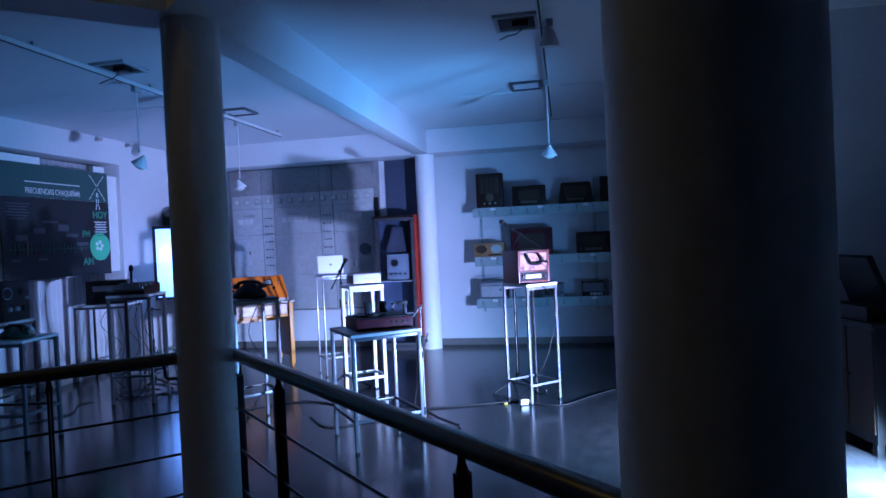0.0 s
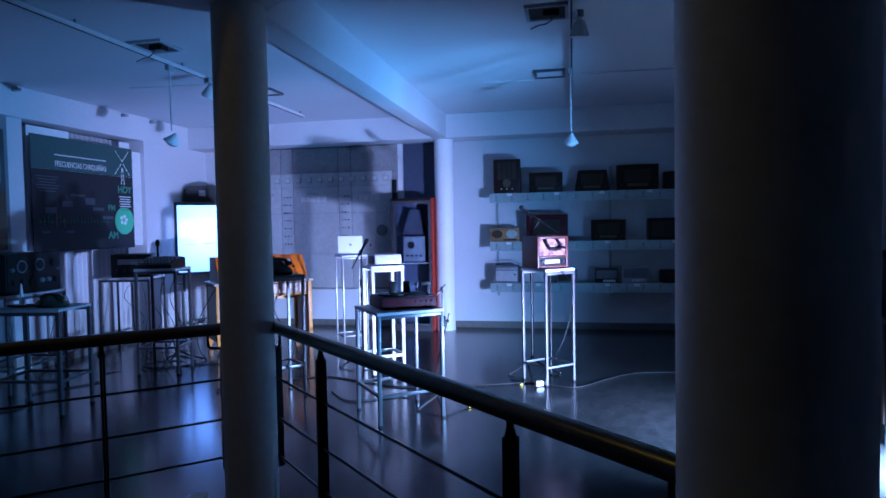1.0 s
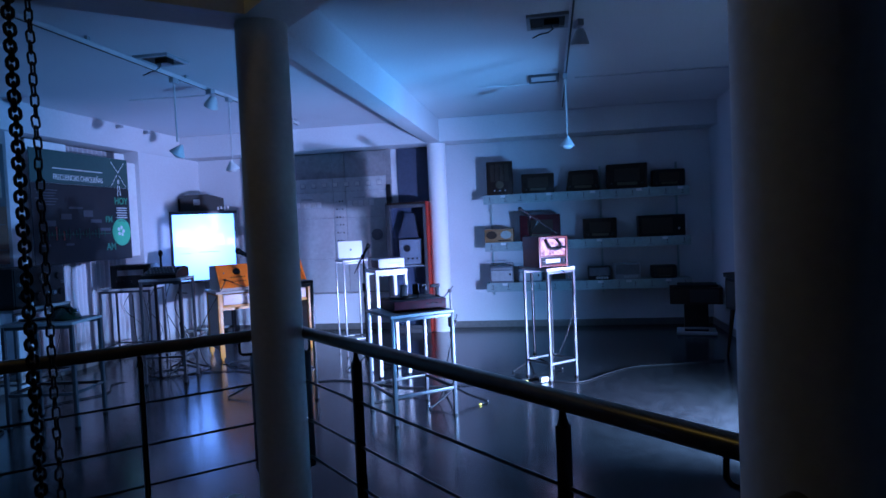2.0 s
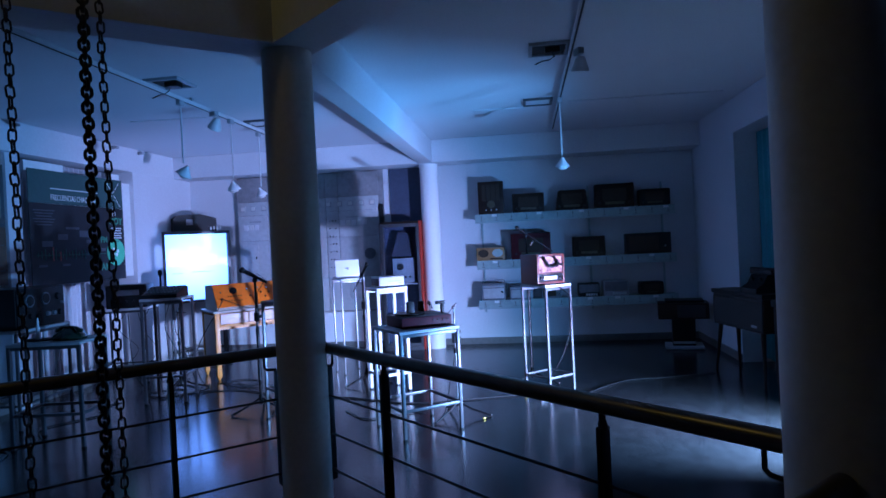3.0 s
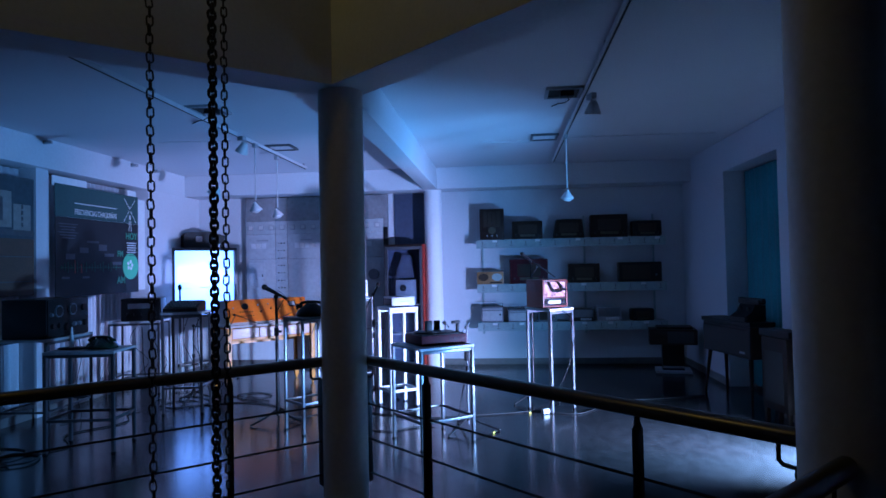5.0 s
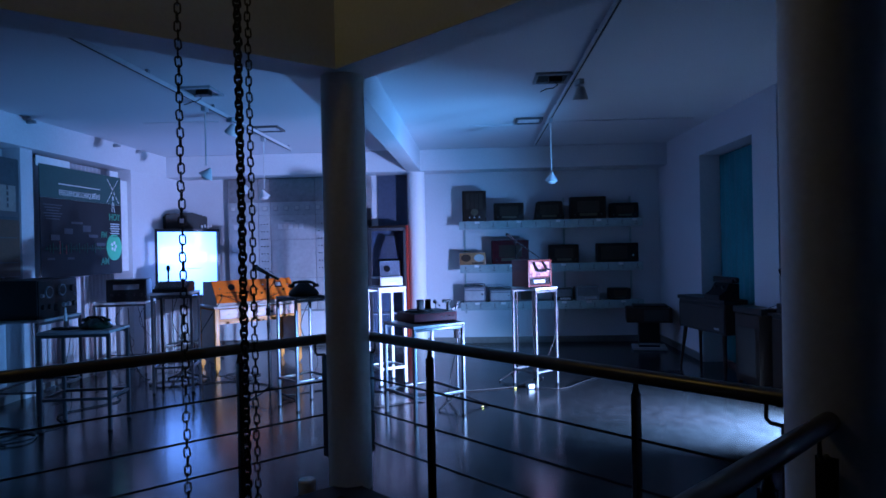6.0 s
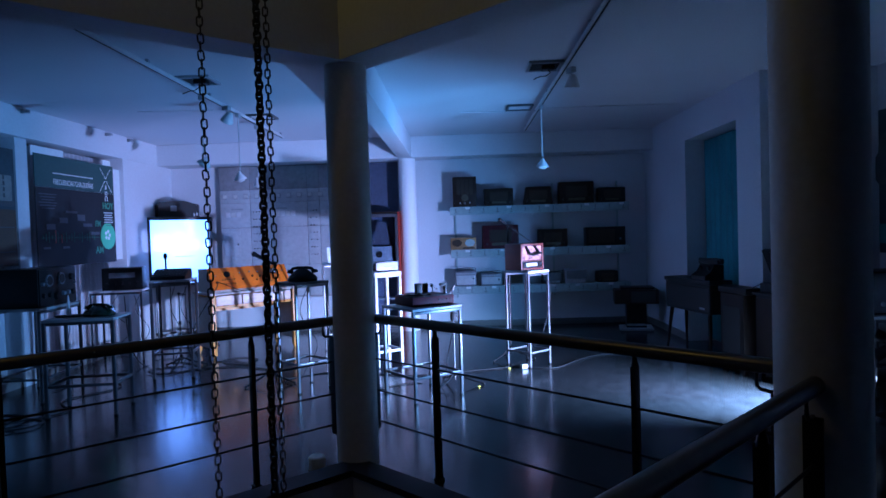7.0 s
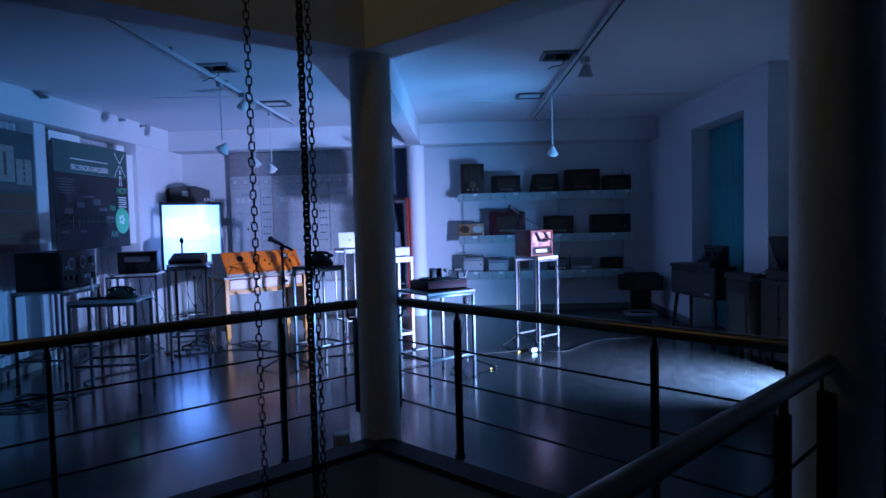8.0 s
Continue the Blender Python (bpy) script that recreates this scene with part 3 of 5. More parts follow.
rad = thing("table_radio", "red-brown wooden table radio with pale patterned cloth front", "radio", -0.39, 6.22, 1.143, 35)
for nm, c, z in (("side_board", (-0.164, 0, 0.16), (0.022, 0.3, 0.31)), ("side_board", (0.164, 0, 0.16), (0.022, 0.3, 0.31)), ("top_board", (0, 0, 0.304), (0.306, 0.3, 0.022)), ("bottom_board", (0, 0, 0.016), (0.306, 0.3, 0.022)), ("back_board", (0, 0.14, 0.16), (0.306, 0.012, 0.266)), ("divider", (0, -0.142, 0.115), (0.306, 0.016, 0.014))):
    part(nm, boxes((c, z), bev=0.004), RED_WOOD, rad)
part("cloth_front", boxes(((0, -0.13, 0.205), (0.306, 0.012, 0.166))), PALE_CLOTH, rad, "pale patterned speaker cloth")
part("dial_panel", boxes(((0, -0.13, 0.066), (0.306, 0.012, 0.08))), BLACK_PLASTIC, rad)
part("dial", boxes(((-0.005, -0.14, 0.066), (0.17, 0.008, 0.04)), bev=0.003), PALE_DIAL, rad, "pale lit dial scale")
knob(rad, -0.12, -0.136, 0.066, 0.016, CHROME)
knob(rad, 0.12, -0.136, 0.066, 0.016, CHROME)
bm = bmesh.new()
tube(bm, [(-0.09, -0.142, 0.285), (-0.085, -0.16, 0.255), (-0.06, -0.165, 0.215), (-0.045, -0.17, 0.19), (0.0, -0.17, 0.183), (0.06, -0.17, 0.188), (0.085, -0.165, 0.21), (0.07, -0.16, 0.245), (0.04, -0.15, 0.285)], 0.014, 8)
tube(bm, [(0.085, -0.165, 0.21), (0.115, -0.16, 0.2), (0.145, -0.15, 0.198)], 0.012, 8)
part("carrying_strap", bm, BLACK_PLASTIC, rad, "black looped leather strap")

# transceiver, box radio, desk set, telephones
tx = thing("transceiver", "large black metal transceiver with knobs and meters", "radio", -5.72, 5.27, 0.978, 94)
part("case", boxes(((0, 0, 0.2), (0.72, 0.46, 0.4)), bev=0.008), BLACK_PLASTIC, tx)
fp = part("front_panel", boxes(((0, -0.234, 0.2), (0.69, 0.012, 0.37)), bev=0.003), BLACK_PLASTIC, tx)
for u, z in ((-0.18, 0.27), (0.05, 0.28)):
    m = part("meter", rods(((u, -0.238, z), (u, -0.255, z), 0.062), seg=24), RACK_DARK, fp)
    part("meter_dial", rods(((u, -0.25, z), (u, -0.258, z), 0.05), seg=24), BLACK_PLASTIC, m)
for u, z, r in ((-0.28, 0.12, 0.03), (-0.17, 0.12, 0.03), (-0.05, 0.1, 0.045), (0.08, 0.12, 0.025), (0.17, 0.12, 0.025), (0.27, 0.12, 0.035), (0.24, 0.29, 0.04), (-0.3, 0.24, 0.02), (0.3, 0.22, 0.015)):
    knob(fp, u, -0.24, z, r, RACK_DARK if r < 0.03 else BLACK_PLASTIC, 0.025)

br = thing("box_radio", "black metal box radio with a row of keys", "radio", -5.8, 7.22, 0.978, 18)
part("case", boxes(((0, 0, 0.15), (0.5, 0.36, 0.3)), bev=0.01), BLACK_PLASTIC, br)
part("front_panel", boxes(((0, -0.184, 0.15), (0.47, 0.01, 0.27)), bev=0.003), BLACK_PLASTIC, br)
for k in range(5):
    knob(br, -0.18 + k * 0.09, -0.188, 0.09, 0.016, BLACK_PLASTIC)
part("dial", boxes(((0.0, -0.19, 0.2), (0.32, 0.008, 0.07)), bev=0.002), RACK_DARK, br)

ds = thing("keying_desk_set", "black desk set with rows of keys and a stub microphone", "desk set", -4.62, 6.1, 1.168, 12)
bm = bmesh.new()
prism(bm, [(-0.2, 0.0), (0.2, 0.0), (0.2, 0.1), (0.1, 0.12), (-0.2, 0.04)], -0.19, 0.19)
bm.transform(pose(0, 0, 0, 0, 0, 90) @ Matrix.Scale(-1, 4, (0, 1, 0)))
bmesh.ops.recalc_face_normals(bm, faces=bm.faces)
part("case", bm, BLACK_PLASTIC, ds)
for r in range(3):
    for k in range(9):
        part("key", boxes(((-0.15 + k * 0.037, -0.14 + r * 0.075, 0.066 + r * 0.02), (0.024, 0.03, 0.02)), bev=0.004), GREY_PLASTIC, ds)
bm = bmesh.new()
rod(bm, (-0.1, 0.15, 0.1), (-0.1, 0.15, 0.24), 0.012)
ball(bm, (-0.1, 0.15, 0.27), 0.032, (0.8, 0.8, 1.3))
part("microphone", bm, BLACK_PLASTIC, ds)


def telephone(x, y, z, rz, material, label, low=1.0):
    root = thing("telephone", label, "telephone", x, y, z, rz)
    bm = bmesh.new()
    lathe(bm, [(0.14, 0.0), (0.145, 0.025), (0.125, 0.06), (0.08, 0.1), (0.05, 0.125), (0.045, 0.13)], 24)
    bm.transform(Matrix.Diagonal((1.1, 0.9, low, 1)))
    part("body", bm, material, root)
    bm = bmesh.new()
    tube(bm, [(-0.12, 0, 0.105), (-0.09, 0, 0.135), (-0.04, 0, 0.143), (0.04, 0, 0.143), (0.09, 0, 0.135), (0.12, 0, 0.105)], 0.016, 10)
    for s in (-1, 1):
        rod(bm, (s * 0.115, 0, 0.118), (s * 0.125, 0, 0.085), 0.028, 0.032, 16)
    bm.transform(Matrix.Diagonal((1.1, 1.0, low, 1)))
    part("handset", bm, material, root)
    bm = bmesh.new()
    rod(bm, (0, -0.095, 0.05 * low), (0, -0.125, 0.07 * low), 0.042, 0.04, 20)
    part("dial", bm, GREY_PLASTIC, root)
    return root


telephone(-2.84, 5.3, 1.153, 175, BLACK_PLASTIC, "black bakelite telephone on the narrow stand")
telephone(-4.66, 4.62, 0.928, 165, PHONE_GREEN, "dark green bakelite telephone on the small table", 0.74)
bm = bmesh.new()
lathe(bm, [(0.024, 0.0), (0.022, 0.02), (0.015, 0.08), (0.006, 0.18), (0.003, 0.19)], 16)
pen = thing("desk_pen", "white pointed pen standing in a black tray", "pen", -4.92, 4.56, 0.928, 8)
part("pen", bm, WHITE_LAC, pen).location.z = 0.016
bm = bmesh.new()
lathe(bm, [(0.1, 0.0), (0.11, 0.01), (0.1, 0.016)], 24)
bm.transform(Matrix.Diagonal((1.2, 0.7, 1, 1)))
part("tray", bm, BLACK_PLASTIC, pen)

# ---- lit screen in its cabinet ----
tv = thing("screen_cabinet", "large glowing pale blue screen in a metal frame on legs", "screen", -5.745, 8.888, 0, 43.5)
W2 = 0.52
part("case", boxes(((0, 0.05, 1.45), (2 * W2 - 0.02, 0.07, 1.12)), bev=0.004), BLACK_PLASTIC, tv)
part("screen", boxes(((0.0, 0.005, 1.44), (2 * W2 - 0.1, 0.012, 1.04))), SCREEN, tv, "glowing pale blue screen")
for c, s2 in (((0, -0.005, 1.985), (2 * W2, 0.05, 0.045)), ((0, -0.005, 0.9), (2 * W2, 0.05, 0.035)), ((-W2 + 0.02, -0.005, 1.44), (0.05, 0.05, 1.05)), ((W2 - 0.02, -0.005, 1.44), (0.045, 0.05, 1.05))):
    part("frame_bar", boxes((c, s2), bev=0.004), GREY_PLASTIC if s2[2] > 1 and c[0] > 0 else DARK_TUBE, tv)
for sx in (-0.4, 0.4):
    for y in (-0.0, 0.12):
        part("leg", boxes(((sx, y, 0.445), (0.035, 0.03, 0.89)), bev=0.003), DARK_TUBE, tv)
part("crossbar", boxes(((0, 0.06, 0.12), (0.84, 0.03, 0.04)), bev=0.003), DARK_TUBE, tv)
part("scratch", boxes(((0.06, -0.002, 1.36), (0.3, 0.003, 0.006)), ((-0.3, -0.002, 1.35), (0.16, 0.003, 0.004))), GREY_PLASTIC, tv)

dev = thing("old_receiver", "black receiver with small white switches on the screen cabinet", "radio", -5.78, 8.97, 2.01, 43.5)
bm = bmesh.new()
prism(bm, [(-0.36, 0.0), (0.3, 0.0), (0.3, 0.2), (0.05, 0.27), (-0.3, 0.25), (-0.36, 0.2)], -0.08, 0.12)
part("case", bm, BLACK_PLASTIC, dev)
part("dial", boxes(((-0.12, -0.084, 0.14), (0.1, 0.008, 0.09)), bev=0.002), GREY_PLASTIC, dev)
for k in range(4):
    part("switch", boxes(((0.2 + k * 0.05, -0.1, 0.035 + 0.01 * (k % 2)), (0.025, 0.03, 0.05)), bev=0.004), LIGHT_PLASTIC, dev)

# ---- transmitter rack along the back wall ----
rack = thing("transmitter_rack", "grey enamelled transmitter rack with meters and switch windows", "rack", -3.98, 9.36, 0.6, 0)
RX0, RX1, RZ = -1.26, 1.2, 2.25
part("frame", boxes((((RX0 + RX1) / 2, 0.02, RZ / 2), (RX1 - RX0, 0.06, RZ)), bev=0.004), RACK_DIM, rack)
bays = ((-1.25, -0.74, 0), (-0.73, -0.53, 1), (-0.52, 0.24, 0), (0.25, 0.45, 1), (0.46, 1.12, 0))
for x0, x1, narrow in bays:
    for z0, z1 in ((0.02, 0.553), (0.557, 1.203), (1.207, 1.623), (1.627, 1.843), (1.847, 2.24)):
        # Top row is darker: the shadow up there is put into its grey.
        part("panel", boxes((((x0 + x1) / 2, -0.018, (z0 + z1) / 2), (x1 - x0, 0.02, z1 - z0)), bev=0.002), RACK_GREY if z1 < 2 else RACK_DIM, rack)
    if narrow:
        for r in range(7):
            for k in range(3):
                knob(rack, x0 + 0.05 + 0.05 * k, -0.028, 0.72 + r * 0.125, 0.011, BLACK_PLASTIC if (r + k) % 3 else CHROME)
for k in range(13):
    g = part("meter", boxes(((-1.16 + k * 0.182, -0.034, 1.735), (0.085, 0.022, 0.085)), bev=0.004), GREY_PLASTIC, rack)
    part("meter_dial", boxes(((-1.16 + k * 0.182, -0.047, 1.74), (0.066, 0.004, 0.06))), PALE_DIAL, g)
for x0, n in ((-1.12, 3), (-0.36, 5), (0.52, 5)):
    for k in range(n):
        part("switch_window", boxes(((x0 + k * 0.09, -0.032, 1.43), (0.075, 0.014, 0.085)), bev=0.003), PALE_DIAL if k % 2 else LIGHT_PLASTIC, rack)
    part("name_plate", boxes(((x0 + 0.16, -0.03, 1.52), (0.2, 0.006, 0.025))), GREY_PLASTIC, rack)
for x0, x1, z0, z1 in ((-1.2, -0.92, 0.72, 1.14), (-1.2, -0.92, 0.2, 0.5), (0.6, 1.0, 0.2, 0.46), (0.62, 0.8, 0.62, 0.76)):
    d2 = part("hatch", boxes((((x0 + x1) / 2, -0.036, (z0 + z1) / 2), (x1 - x0, 0.02, z1 - z0)), bev=0.012), RACK_GREY, rack)
    part("latch", boxes(((x1 - 0.04, -0.05, (z0 + z1) / 2), (0.02, 0.012, 0.05)), bev=0.003), CHROME, d2)
bm = bmesh.new()
rod(bm, (0.95, -0.028, 0.92), (0.95, -0.055, 0.92), 0.09, seg=28)
part("round_meter", bm, RACK_DARK, rack)
part("plinth", boxes(((0, 0.03, -0.09), (2.4, 0.05, 0.16))), PAINT, rack)
# Dark sheet laid on the wall where a recess lies in shade.
setting("recess_stand_in", boxes(((-2.43, 9.408, 1.425), (0.5, 0.02, 2.85))), NAVY, "dark blue sheet standing in for a dim recess in the back wall")
part("edge_strip", boxes(((1.16, -0.02, 1.0), (0.07, 0.05, 1.4)), bev=0.003), BLACK_PLASTIC, rack)

# ---- glazed cabinet with red side beside the far column ----
vit = thing("display_cabinet", "tall glazed cabinet with a red side and dark frame", "cabinet", -2.47, 9.12, 0, 1)
part("red_side", boxes(((0.315, 0, 1.0), (0.03, 0.3, 1.98)), bev=0.004), RED_FRAME, vit, "red painted side panel")
part("back_panel", boxes(((0, 0.14, 1.0), (0.6, 0.015, 1.96))), NAVY, vit)
part("side_panel", boxes(((-0.31, 0, 1.0), (0.025, 0.3, 1.98)), bev=0.003), DARK_TUBE, vit)
part("top_panel", boxes(((0, 0, 1.975), (0.6, 0.3, 0.03)), bev=0.003), DARK_WOOD, vit)
part("bottom_panel", boxes(((0, 0, 0.03), (0.6, 0.3, 0.06)), bev=0.003), DARK_TUBE, vit)
part("door_frame", boxes(((-0.275, -0.145, 1.0), (0.04, 0.02, 1.9)), ((0.275, -0.145, 1.0), (0.04, 0.02, 1.9)), ((0, -0.145, 1.93), (0.51, 0.02, 0.05)), ((0, -0.145, 0.09), (0.51, 0.02, 0.05)), bev=0.003), DARK_TUBE, vit)
pn = bpy.data.materials.new("cabinet_glass")
pn.use_nodes = True
pb = pn.node_tree.nodes["Principled BSDF"]
pb.inputs["Base Color"].default_value, pb.inputs["Roughness"].default_value = (0.75, 0.85, 0.95, 1), 0.04
pb.inputs["Transmission Weight"].default_value, pb.inputs["IOR"].default_value = 1.0, 1.2
gl = part("glass_pane", boxes(((0, -0.143, 1.0), (0.51, 0.006, 1.82))), pn, vit)
gl.visible_shadow = False
part("shelf", boxes(((0, 0, 1.02), (0.58, 0.26, 0.015)), ((0, 0, 0.55), (0.58, 0.26, 0.015))), GREY_PLASTIC, vit)
inst = thing("instrument", "pale grey measuring instrument with round scope inside the cabinet", "instrument", -2.47, 9.12, 1.03, 1)
part("case", boxes(((0.02, 0.02, 0.2), (0.34, 0.16, 0.38)), bev=0.008), INSTRUMENT_GREY, inst)
bm = bmesh.new()
rod(bm, (-0.03, -0.06, 0.26), (-0.03, -0.075, 0.26), 0.055, seg=24)
part("scope", bm, BLACK_PLASTIC, inst)
for k in range(4):
    knob(inst, -0.09 + k * 0.07, -0.06, 0.1, 0.018)
bm = bmesh.new()
prism(bm, [(-0.17, 0.0), (0.15, 0.0), (0.1, 0.36), (-0.04, 0.38)], -0.04, 0.08)
pd = part("drawing_plate", bm, RACK_SHADE, inst)
pd.location.z = 0.42

# ---- wall shelves with old radios ----
for z in (2.03, 1.32, 0.71):
    sh = thing("wall_shelf", "long green-grey metal wall shelf with slotted lip", "shelf", 0.17, 9.26, z, 0, "wall shelves of radios")
    part("board", boxes(((0, 0, -0.008), (2.95, 0.3, 0.014)), bev=0.002), SHELF_GREEN, sh)
    lip = part("front_lip", boxes(((0, -0.152, -0.065), (2.95, 0.008, 0.135)), bev=0.002), SHELF_GREEN, sh)
    for k in range(13):
        part("slot", boxes(((-1.38 + k * 0.23, -0.157, -0.05), (0.012, 0.004, 0.05)), ((-1.38 + k * 0.23, -0.157, -0.095), (0.04, 0.004, 0.01))), RACK_DARK, lip)
    for x in (-1.4, 0.26, 1.34):
        part("bracket", boxes(((x, 0.0, -0.06), (0.02, 0.26, 0.08)), bev=0.002), SHELF_GREEN, sh)
    for x in ((-1.18, -0.5, 0.13, 0.78, 1.35) if z > 2 else (-1.2, -0.62, 0.2, 1.12) if z > 1 else (-1.2, -0.78, 0.2, 0.6, 1.15)):
        part("price_card", boxes(((x, -0.158, -0.022), (0.075, 0.004, 0.035))), POSTER_WHITE, lip)
for x in (-1.22, 0.43, 1.52):
    st = thing("slotted_upright", "slotted metal upright on the back wall", "upright", x, 9.405, 0.5, 0, "shelf uprights")
    part("channel", boxes(((0, 0, 0.95), (0.03, 0.02, 1.9)), bev=0.002), SHELF_GREEN, st)


def radio(x0, x1, z, h, wood, style, label):
    w = x1 - x0
    d = 0.22
    root = thing("shelf_radio", label, "radio", (x0 + x1) / 2, 9.235, z, random.uniform(-3, 3), "old radios on the shelves")
    bm = bmesh.new()
    if style == "slope":
        prism(bm, [(-w / 2, 0), (w / 2, 0), (w / 2 - 0.035, h), (-w / 2 + 0.05, h)], -d / 2, d / 2)
        bmesh.ops.bevel(bm, geom=list(bm.edges), offset=0.012, segments=3, affect="EDGES")
    else:
        box(bm, (0, 0, h / 2), (w, d, h), None, 0.03 if style == "round" else 0.012)
    part("case", bm, wood, root)
    y = -d / 2
    if style == "tall":
        part("speaker_cloth", boxes(((0, y - 0.002, h * 0.66), (w * 0.7, 0.006, h * 0.5)), bev=0.002), CLOTH, root)
        for k in range(3):
            part("grille_bar", boxes(((-w * 0.18 + k * w * 0.18, y - 0.008, h * 0.66), (0.014, 0.008, h * 0.5)), bev=0.003), wood, root)
        bm = bmesh.new()
        rod(bm, (0, y, h * 0.3), (0, y - 0.012, h * 0.3), 0.06, seg=24)
        part("dial", bm, DIAL, root)
        for k in range(3):
            knob(root, -0.08 + 0.08 * k, y, h * 0.13, 0.012, GREY_PLASTIC)
    elif style == "eyes":
        for s, m2 in ((-1, CLOTH), (1, SHELF_GREEN)):
            bm = bmesh.new()
            rod(bm, (s * w * 0.25, y, h * 0.56), (s * w * 0.25, y - 0.008, h * 0.56), h * 0.3, seg=24)
            bm.transform(Matrix.Translation((s * w * 0.25, 0, 0)) @ Matrix.Diagonal((1.35, 1, 1, 1)) @ Matrix.Translation((-s * w * 0.25, 0, 0)))
            part("round_grille", bm, m2, root)
        part("scale", boxes(((w * 0.2, y - 0.004, h * 0.14), (w * 0.45, 0.006, 0.02))), BLACK_PLASTIC, root)
    elif style == "portable":
        part("speaker_plate", boxes(((0, y - 0.003, h * 0.42), (w * 0.9, 0.008, h * 0.62)), bev=0.003), RACK_GREY, root)
        part("scale", boxes(((0, y - 0.004, h * 0.84), (w * 0.9, 0.008, h * 0.13)), bev=0.002), GREY_PLASTIC, root)
        bm = bmesh.new()
        tube(bm, [(-w * 0.48, 0, h * 0.9), (-w * 0.48, 0, h * 1.16), (-w * 0.4, 0, h * 1.2), (w * 0.4, 0, h * 1.2), (w * 0.48, 0, h * 1.16), (w * 0.48, 0, h * 0.9)], 0.007, 8)
        part("handle", bm, CHROME, root)
        knob(root, w * 0.36, y - 0.006, h * 0.5, 0.016, CHROME)
    elif style == "keys":
        part("speaker_plate", boxes(((0, y - 0.003, h * 0.62), (w * 0.9, 0.008, h * 0.6)), bev=0.003), RACK_DARK, root)
        for k in range(5):
            part("key", boxes(((-w * 0.1 + k * w * 0.11, y - 0.01, h * 0.17), (w * 0.09, 0.02, h * 0.16)), bev=0.003), LIGHT_PLASTIC, root)
    elif style == "plain":
        part("speaker_plate", boxes(((-w * 0.1, y - 0.003, h * 0.5), (w * 0.65, 0.008, h * 0.7)), bev=0.003), CLOTH, root)
        knob(root, w * 0.36, y, h * 0.35, 0.02, CHROME)
    else:
        part("speaker_cloth", boxes(((0, y - 0.002, h * 0.55), (w * 0.62, 0.008, h * 0.5)), bev=0.004), CLOTH, root)
        part("dial", boxes(((0, y - 0.003, h * 0.2), (w * 0.5, 0.008, h * 0.13)), bev=0.002), DIAL, root)
        for s in (-1, 1):
            knob(root, s * w * 0.38, y, h * 0.2, 0.016)
    return root


T1, T2, T3 = 2.032, 1.322, 0.712
for a in ((-1.25, -0.86, T1, 0.5, DARK_WOOD, "tall", "tall dark wooden radio with round dial"),
          (-0.73, -0.25, T1, 0.29, DARK_WOOD, "cloth", "low dark wooden radio with cloth front"),
          (-0.08, 0.41, T1, 0.3, DARK_WOOD, "slope", "dark wooden radio with sloping sides"),
          (0.51, 1.08, T1, 0.36, DARK_WOOD, "cloth", "broad dark wooden radio with cloth front"),
          (1.15, 1.6, T1, 0.25, BLACK_PLASTIC, "round", "rounded black bakelite radio"),
          (-1.31, -0.88, T2, 0.2, LIGHT_WOOD, "eyes", "small blond wooden radio with two round grilles"),
          (-0.78, -0.18, T2, 0.39, MAROON, "cloth", "large reddish wooden radio behind the stand"),
          (0.15, 0.63, T2, 0.3, DARK_WOOD, "cloth", "dark wooden radio with brown cloth front"),
          (0.93, 1.58, T2, 0.31, BLACK_PLASTIC, "plain", "broad black radio with a bright knob"),
          (-1.25, -0.9, T3, 0.25, RACK_DARK, "portable", "silver portable radio with carrying handle"),
          (-0.83, -0.48, T3, 0.2, RACK_DARK, "portable", "small silver portable radio with handle"),
          (-0.35, -0.05, T3, 0.19, RACK_DARK, "plain", "small dark radio with one knob"),
          (0.2, 0.52, T3, 0.2, BLACK_PLASTIC, "keys", "black portable radio with white keys"),
          (0.57, 0.94, T3, 0.23, GREY_PLASTIC, "keys", "dark grey portable radio with white keys"),
          (1.1, 1.45, T3, 0.19, BLACK_PLASTIC, "round", "small rounded black radio")):
    radio(*a)

# ---- posters ----
po = thing("wall_poster", "dark green and black poster on radio frequencies", "poster", XL + 0.05, 5.97, 1.35, 90)
PW, PH = 1.7, 1.37
part("sheet", boxes(((PW / 2, 0.006, PH * 0.355), (PW, 0.008, PH * 0.71))), POSTER_DARK, po, "black lower sheet")
part("header", boxes(((PW / 2, 0.006, PH * 0.856), (PW, 0.008, PH * 0.288))), POSTER_GREEN, po, "dark green header")
part("backing", boxes(((0.28, 0.02, PH + 0.03), (0.62, 0.008, 0.12)), ((1.57, 0.02, PH + 0.03), (0.2, 0.008, 0.1)), ((1.0, 0.018, PH / 2), (1.9, 0.01, PH * 0.96))), POSTER_WHITE, po, "white backing sheet")
FT = pose(0, 0, 0, 90, 0, 0)


def words(text, u, v, size, material, parent=po, bold=0.0):
    return lettering(text, size, material, parent, Matrix.Translation((u * PW, -0.0005, v * PH)) @ FT, bold=bold)


lettering("FRECUENCIAS CHAQUE\u00d1AS", 0.084, POSTER_WHITE, po, Matrix.Translation((0.2 * PW, -0.0005, 0.745 * PH)) @ FT @ Matrix.Diagonal((0.8, 1.15, 1, 1)))
words("HOY", 0.82, 0.55, 0.125, POSTER_MID, bold=0.003)
words("FM", 0.705, 0.37, 0.11, POSTER_MID, bold=0.003)
words("AM", 0.7, 0.1, 0.13, POSTER_MID, bold=0.003)


